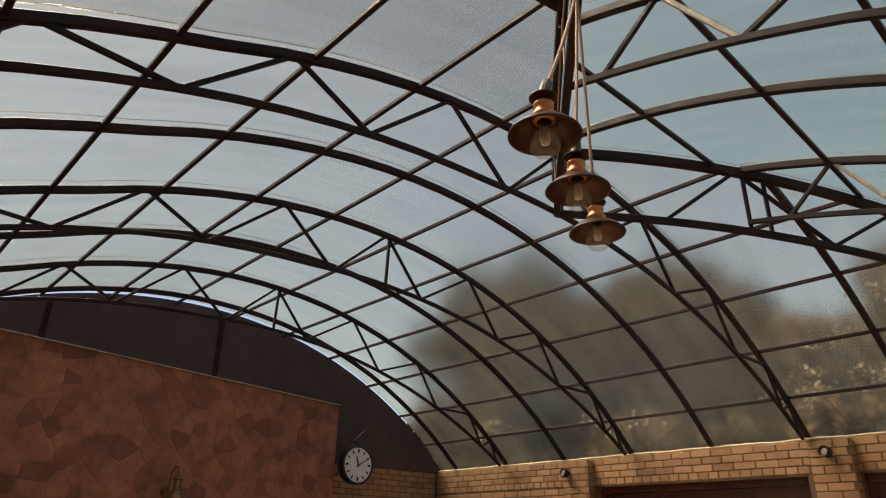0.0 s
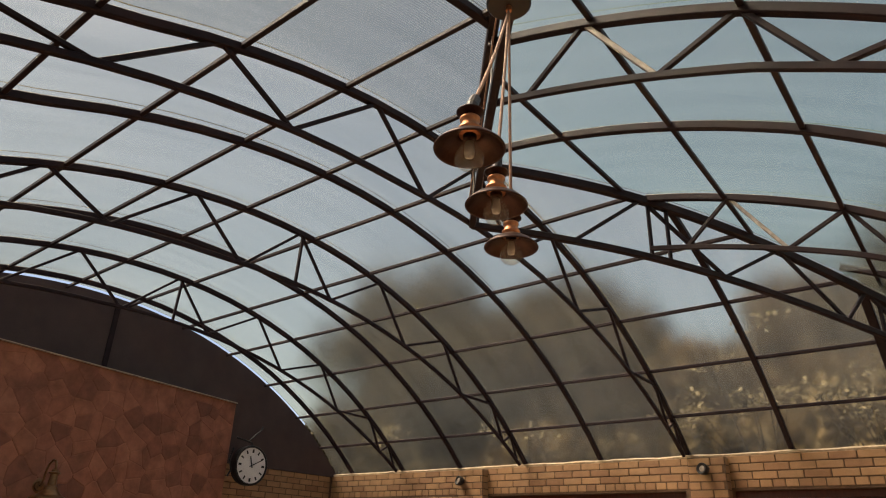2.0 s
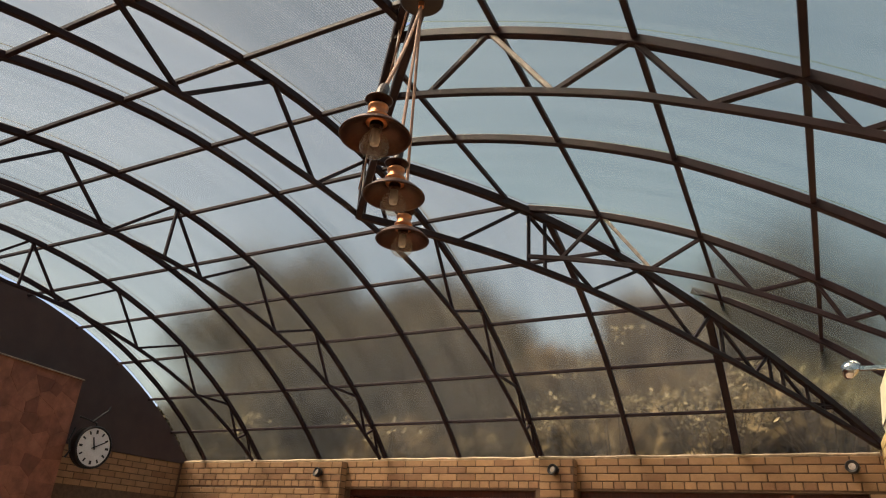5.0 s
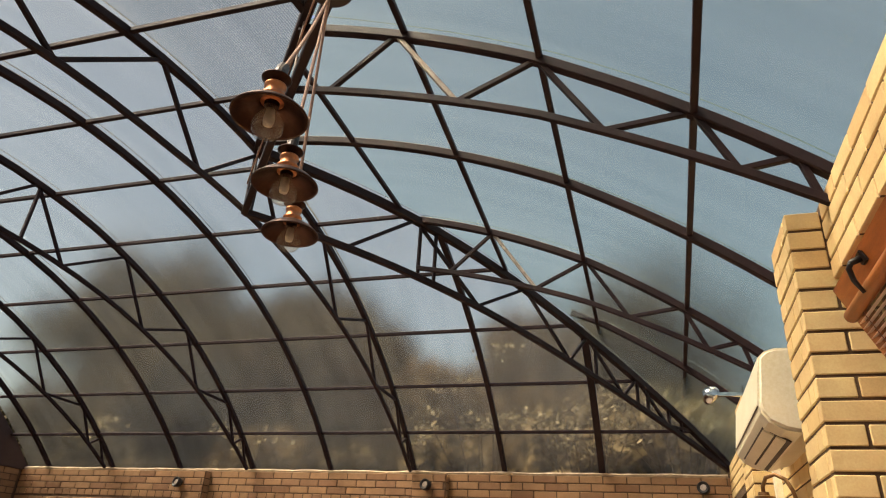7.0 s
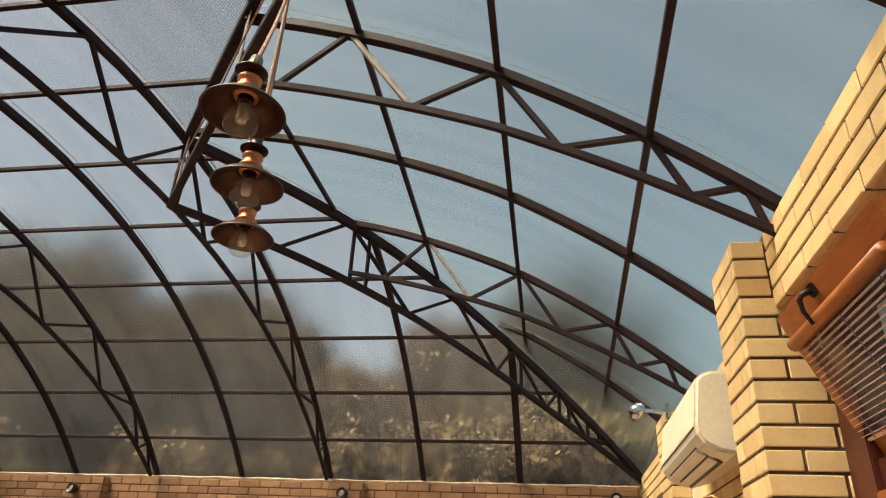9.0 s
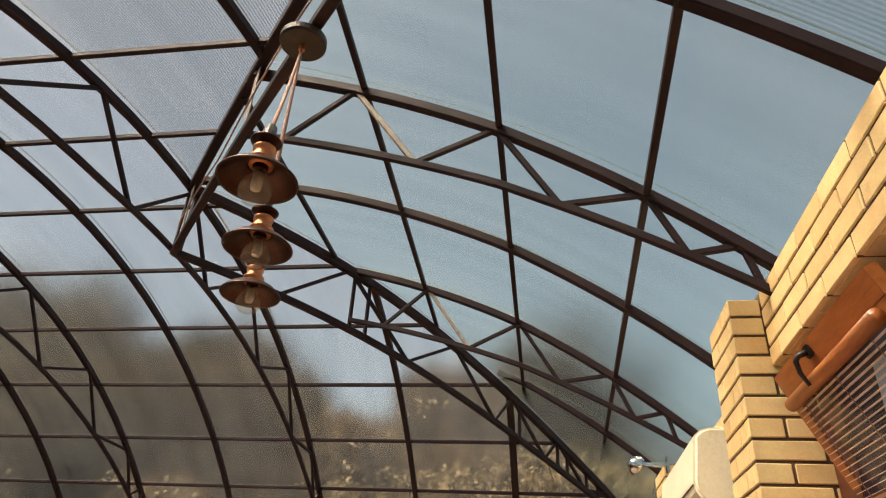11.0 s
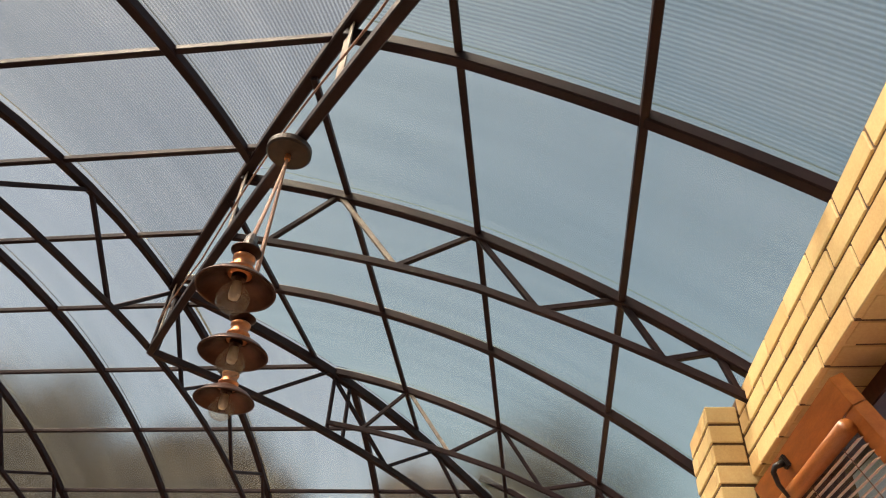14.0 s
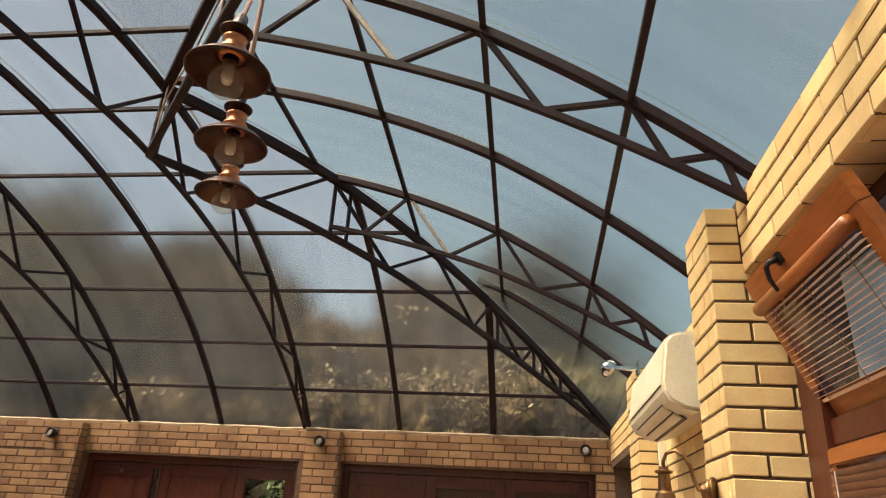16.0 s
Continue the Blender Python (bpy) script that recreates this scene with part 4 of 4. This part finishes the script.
part("pipe", round_tube(bmesh.new(), [(-0.56, -3.52, 2.60), (-0.60, -3.45, 2.66), (-0.60, -3.35, 2.69), (-0.56, -3.28, 2.66), (-0.54, -3.25, 2.58)], 0.018, 10), PLASTIC, ac, smooth=True)

# chrome floodlight reaching out from the far pier
fl = empty("wall_floodlight", "chrome floodlight on a short wall arm", "floodlight", at=(-0.66, -3.05, 2.79))
part("arm", boxed(-0.16, 0.0, -0.018, 0.018, -0.012, 0.012, bevel=0.004), CHROME, fl)
part("wall_plate", boxed(-0.008, 0.008, -0.04, 0.04, -0.05, 0.05, bevel=0.004), CHROME, fl)
part("head", lathe(bmesh.new(), [(0.0, 0.05), (0.03, 0.045), (0.055, 0.01), (0.062, -0.01), (0.056, -0.012), (0.0, -0.004)], 24, pose(-0.2, 0, -0.005, 35, -55, 0)), CHROME, fl, smooth=True)
part("yoke", round_tube(bmesh.new(), [(-0.15, -0.03, 0.02), (-0.17, -0.02, 0.045), (-0.2, 0, 0.05), (-0.21, 0.02, 0.03)], 0.006, 8), CHROME, fl)


# ---- swan-neck lanterns ----
def lantern(at, turn, s=1.0):
    """Arm along local +x out of the wall."""
    l = empty("wall_lantern", "antique brass swan-neck wall lantern", "wall lantern", "swan-neck wall lanterns", at=at)
    l.rotation_euler.z, l.scale = radians(turn), (s, s, s)
    y90 = Euler((0, radians(90), 0)).to_matrix().to_4x4()
    part("back_plate", lathe(bmesh.new(), [(0.0, 0.0), (0.05, 0.0), (0.052, 0.008), (0.044, 0.014), (0.044, 0.022), (0.030, 0.030), (0.028, 0.045), (0.0, 0.048)], 28, y90), BRASS, l, smooth=False)
    pts = [Vector((0.04, 0, 0)), Vector((0.06, 0, 0.005)), Vector((0.075, 0, 0.04)), Vector((0.085, 0, 0.09)), Vector((0.105, 0, 0.13)), Vector((0.14, 0, 0.15)), Vector((0.175, 0, 0.14)), Vector((0.19, 0, 0.11)), Vector((0.19, 0, 0.09))]
    part("arm", round_tube(bmesh.new(), pts, 0.0075, 10), BRASS, l, smooth=True)
    part("head", lathe(bmesh.new(), [(0.0, 0.0), (0.018, 0.0), (0.020, -0.012), (0.034, -0.016), (0.034, -0.022), (0.022, -0.028), (0.026, -0.09), (0.036, -0.10), (0.040, -0.118), (0.075, -0.15), (0.11, -0.165), (0.112, -0.172), (0.07, -0.16), (0.03, -0.135), (0.0, -0.13)], 32, pose(0.19, 0, 0.09)), BRASS, l, smooth=False)
    gl = part("globe", lathe(bmesh.new(), [(0.034, -0.14), (0.045, -0.17), (0.045, -0.21), (0.03, -0.24), (0.0, -0.25)], 24, pose(0.19, 0, 0.09)), BULB, l, "clear glass globe", smooth=True)
    gl.visible_shadow = False


lantern((-0.695, -4.90, 1.90), 150)
lantern((-8.80, -4.69, 2.13), 4, 1.6)

# ---- station clock on a bracket at the end of the stone wall ----
clock = empty("wall_clock", "round black station clock with white dial", "clock", at=(-9.05, -2.02, 2.625))
face_dir = Vector((1.0, 0.0, 0)).normalized()
turn = face_dir.to_track_quat("Z", "Y").to_matrix().to_4x4()
part("case", lathe(bmesh.new(), [(0.0, -0.07), (0.235, -0.07), (0.25, -0.06), (0.255, 0.0), (0.255, 0.055), (0.245, 0.066), (0.232, 0.066), (0.228, 0.05), (0.0, 0.049)], 48, turn), BLACK, clock, smooth=False)
part("dial", lathe(bmesh.new(), [(0.0, 0.052), (0.226, 0.052), (0.226, 0.0505)], 48, turn), WHITE, clock, "plain white dial")


def on_dial(angle, r0, r1, w, lift):
    bm = boxed(-w / 2, w / 2, r0, r1, lift, lift + 0.003)
    bmesh.ops.rotate(bm, verts=bm.verts, cent=(0, 0, 0), matrix=Matrix.Rotation(-radians(angle), 3, "Z"))
    bmesh.ops.transform(bm, matrix=turn, verts=bm.verts)
    return bm


for k in range(12):
    part("hour_mark", on_dial(30 * k, 0.16, 0.205, 0.02 if k % 3 else 0.028, 0.0535), BLACK, clock)
part("hour_pointer", on_dial(-18, -0.03, 0.12, 0.016, 0.058), BLACK, clock)
part("minute_pointer", on_dial(62, -0.04, 0.185, 0.011, 0.062), BLACK, clock)
part("bracket", round_tube(bmesh.new(), [(-0.05, -0.22, 0.34), (0.0, -0.1, 0.31), (0.0, 0.0, 0.29), (0.0, 0.0, 0.25)], 0.012, 8), BLACK, clock)
part("scroll", round_tube(bmesh.new(), [(0.0, -0.06, 0.30), (0.0, 0.04, 0.40), (0.0, 0.12, 0.47), (0.0, 0.14, 0.52)], 0.012, 8), BLACK, clock)
part("scroll", round_tube(bmesh.new(), [(-0.05, -0.24, 0.2), (-0.02, -0.3, 0.05), (0.0, -0.27, -0.08), (-0.02, -0.3, -0.16)], 0.012, 8), BLACK, clock)


# ---- garden behind the back wall ----
def tree(x, y, height, crown_r, crown_h, leaves, seed, mat, label):
    r = random.Random(seed)
    t = empty("tree", label, "tree", "trees behind the back wall", at=(x, y, -0.12))
    trunk = [(r.uniform(-.1, .1) * k, r.uniform(-.1, .1) * k, height * 0.8 * k / 5) for k in range(6)]
    bm = bmesh.new()
    round_tube(bm, trunk, [0.20 - 0.03 * k for k in range(6)], 8)
    centres = []
    for k in range(16):
        a = r.uniform(0, 2 * math.pi)
        zz = height - crown_h * r.uniform(0.02, 1.0)
        spreadr = crown_r * (1 - 0.55 * abs((zz - (height - crown_h * 0.55)) / (crown_h * 0.6))) * r.uniform(0.35, 1.0)
        c = Vector((spreadr * math.cos(a), spreadr * math.sin(a), zz))
        centres.append((c, crown_r * r.uniform(0.22, 0.45)))
        s = Vector(trunk[3 + k % 3])
        round_tube(bm, [s, s.lerp(c, 0.5) + Vector((0, 0, 0.1)), c], [0.05, 0.03, 0.012], 5)
    part("trunk", bm, BARK, t)
    verts, faces = [], []
    for k in range(leaves):
        c, rad = centres[r.randrange(len(centres))]
        d = Vector((r.gauss(0, 1), r.gauss(0, 1), r.gauss(0, 1))).normalized() * rad * r.uniform(0.45, 1.1)
        p = c + d
        u = Vector((r.gauss(0, 1), r.gauss(0, 1), r.gauss(0, 1))).normalized()
        w = u.orthogonal().normalized()
        s = r.uniform(0.09, 0.20)
        n = len(verts)
        verts += [p - u * s, p + w * s * 0.55, p + u * s, p - w * s * 0.55]
        faces.append((n, n + 1, n + 2, n + 3))
    me = bpy.data.meshes.new("crown")
    me.from_pydata(verts, [], faces)
    me.materials.append(mat)
    cr = new("crown", me)
    cr.parent = t
    tagged(cr, kind="stuff")
    return t


GREEN, OLIVE = "tall leafy green tree behind the wall", "olive-green broadleaf tree behind the wall"
for k, (x, y, hgt, cr, ch, n, mat, lab) in enumerate([
        (-10.4, 3.6, 5.6, 2.1, 4.9, 7000, LEAF, GREEN), (-8.4, 5.0, 7.1, 2.1, 6.0, 8000, LEAF, GREEN), (-6.2, 5.6, 6.1, 2.1, 5.2, 7000, LEAF, GREEN),
        (-4.5, 3.6, 4.6, 1.7, 4.0, 6500, LEAF_OLIVE, OLIVE), (-2.4, 3.2, 4.2, 1.7, 3.7, 6500, LEAF_OLIVE, OLIVE), (-0.9, 5.4, 5.6, 1.9, 4.8, 7000, LEAF, GREEN),
        (1.7, 3.0, 3.5, 1.5, 3.0, 5500, LEAF_OLIVE, OLIVE), (-13.0, 6.0, 8.5, 2.6, 6.6, 7500, LEAF, GREEN), (5.6, 6.6, 5.0, 2.2, 4.2, 6000, LEAF, GREEN),
        (-6.9, 2.4, 3.6, 1.6, 3.2, 5500, LEAF_OLIVE, OLIVE), (-3.4, 6.2, 5.4, 2.0, 4.6, 6000, LEAF, GREEN),
        (-9.0, 2.2, 3.5, 1.5, 3.2, 5500, LEAF, GREEN), (-5.2, 2.2, 3.3, 1.4, 3.0, 5500, LEAF, GREEN), (-3.4, 2.3, 3.5, 1.4, 3.2, 5500, LEAF_OLIVE, OLIVE),
        (-1.6, 2.1, 3.4, 1.4, 3.1, 5500, LEAF, GREEN), (0.2, 2.4, 3.6, 1.5, 3.3, 5500, LEAF_OLIVE, OLIVE), (-11.2, 2.6, 3.8, 1.6, 3.4, 5500, LEAF, GREEN),
        (-5.0, 7.6, 6.4, 2.2, 5.6, 6000, LEAF, GREEN), (-1.2, 7.4, 6.8, 2.2, 5.8, 6000, LEAF, GREEN), (-9.9, 7.8, 8.2, 2.4, 6.8, 6000, LEAF, GREEN),
        (-14.6, 8.2, 6.6, 2.2, 6.0, 6000, LEAF, GREEN), (-12.0, 8.6, 6.8, 2.2, 6.2, 6000, LEAF_OLIVE, OLIVE), (-7.4, 8.4, 6.4, 2.1, 5.9, 6000, LEAF_OLIVE, OLIVE),
        (-3.0, 8.6, 5.8, 2.1, 5.4, 6000, LEAF_OLIVE, OLIVE), (0.6, 8.2, 5.9, 2.1, 5.5, 6000, LEAF, GREEN), (2.8, 8.6, 5.6, 2.1, 5.2, 6000, LEAF_OLIVE, OLIVE),
        (0.9, 4.4, 4.6, 1.6, 4.0, 6000, LEAF, GREEN), (-1.5, 6.3, 7.5, 1.5, 5.6, 7000, LEAF, GREEN), (-11.6, 5.2, 8.1, 1.9, 5.6, 7000, LEAF, GREEN),
        (-10.6, 6.0, 7.7, 1.7, 6.0, 3200, LEAF, GREEN), (-9.1, 6.3, 7.8, 1.6, 6.0, 3200, LEAF, GREEN), (-7.6, 6.0, 7.6, 1.6, 6.0, 3200, LEAF, GREEN),
        (-4.2, 6.0, 6.8, 1.4, 5.2, 6000, LEAF_OLIVE, OLIVE), (-2.9, 6.1, 7.2, 1.4, 5.6, 6500, LEAF, GREEN), (-1.8, 5.6, 7.2, 1.4, 5.4, 2300, LEAF, GREEN),
        (-0.4, 6.2, 7.7, 1.8, 6.0, 1700, LEAF, GREEN), (-16.4, 6.2, 7.6, 2.0, 6.0, 6000, LEAF, GREEN), (-13.2, 5.0, 8.6, 1.7, 6.4, 6500, LEAF, GREEN),
        (-2.2, 1.35, 3.5, 1.0, 2.4, 4200, LEAF_SUN_FLECKED, OLIVE), (-0.7, 1.3, 3.8, 1.0, 2.6, 4200, LEAF_SUN_FLECKED, OLIVE), (-3.6, 1.5, 3.2, 1.0, 2.2, 3600, LEAF_SUN_FLECKED, OLIVE)]):
    tree(x, y, hgt, cr, ch, n, 40 + k, mat, lab)


def shrub(x, y, h, r0, n, seed):
    r = random.Random(seed)
    verts, faces = [], []
    for k in range(n):
        a, b = r.uniform(0, 2 * math.pi), r.uniform(0, 1)
        rad = r0 * (0.6 + 0.4 * r.random()) * (1.0 - 0.5 * b * b)
        p = Vector((rad * math.cos(a), rad * math.sin(a), h * b))
        u = Vector((r.gauss(0, 1), r.gauss(0, 1), r.gauss(0, 1))).normalized()
        w = u.orthogonal().normalized()
        s = r.uniform(0.016, 0.04)
        m = len(verts)
        verts += [p - u * s, p + w * s * 0.6, p + u * s, p - w * s * 0.6]
        faces.append((m, m + 1, m + 2, m + 3))
    me = bpy.data.meshes.new("shrub")
    me.from_pydata(verts, [], faces)
    me.materials.append(LEAF_STRONG_LIT)
    ob = new("shrub", me)
    ob.location = (x, y, -0.1)
    tagged(ob, "leafy green shrub outside the glazed door, strong light in its colour", "shrub", "shrubs behind the doors", "stuff")



def overhang(x, seed, n, reach):
    """A leaning shrub whose top twigs lie over the edge of the roof."""
    r = random.Random(seed)
    thing = empty("overhanging_shrub", "leafy twigs lying over the roof edge, sunlight in their pale colour", "shrub", "shrubs leaning over the roof edge", at=(x, 0.55, -0.12))
    bm = bmesh.new()
    verts, faces = [], []
    for k in range(n):
        y = 0.1 - reach * r.random() ** 1.4
        tip = Vector((r.uniform(-0.65, 0.65), y - 0.55, max(over(min(y, -0.01)), 2.75) + 0.25 + r.uniform(0.05, 0.40)))
        round_tube(bm, [(0.02 * k, 0, 0), (0.03 * k, 0.05, 1.6), (tip.x * 0.6, tip.y * 0.3, 2.95), (tip.x, tip.y, tip.z)], [0.022, 0.016, 0.009, 0.004], 5)
        for _ in range(34):
            p = tip + Vector((r.gauss(0, 0.12), r.gauss(0, 0.09), r.uniform(-0.06, 0.14)))
            u = Vector((r.gauss(0, 1), r.gauss(0, 1), r.gauss(0, 0.5))).normalized()
            w = u.orthogonal().normalized()
            s = r.uniform(0.016, 0.042)
            m = len(verts)
            verts += [p - u * s, p + w * s * 0.6, p + u * s, p - w * s * 0.6]
            faces.append((m, m + 1, m + 2, m + 3))
    part("stems", bm, BARK, thing)
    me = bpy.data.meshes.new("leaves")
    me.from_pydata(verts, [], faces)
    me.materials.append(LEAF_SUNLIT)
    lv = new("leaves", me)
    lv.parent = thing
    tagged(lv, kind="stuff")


for k, (x, n, reach) in enumerate(((-0.9, 11, 0.45), (-2.05, 16, 0.50), (-3.3, 9, 0.95), (-5.9, 3, 0.25), (-8.7, 3, 0.3))):
    overhang(x, 70 + k, n, reach)

shrub(-4.35, 0.95, 2.7, 0.55, 5200, 7)
shrub(-5.95, 1.2, 2.5, 0.45, 3000, 8)
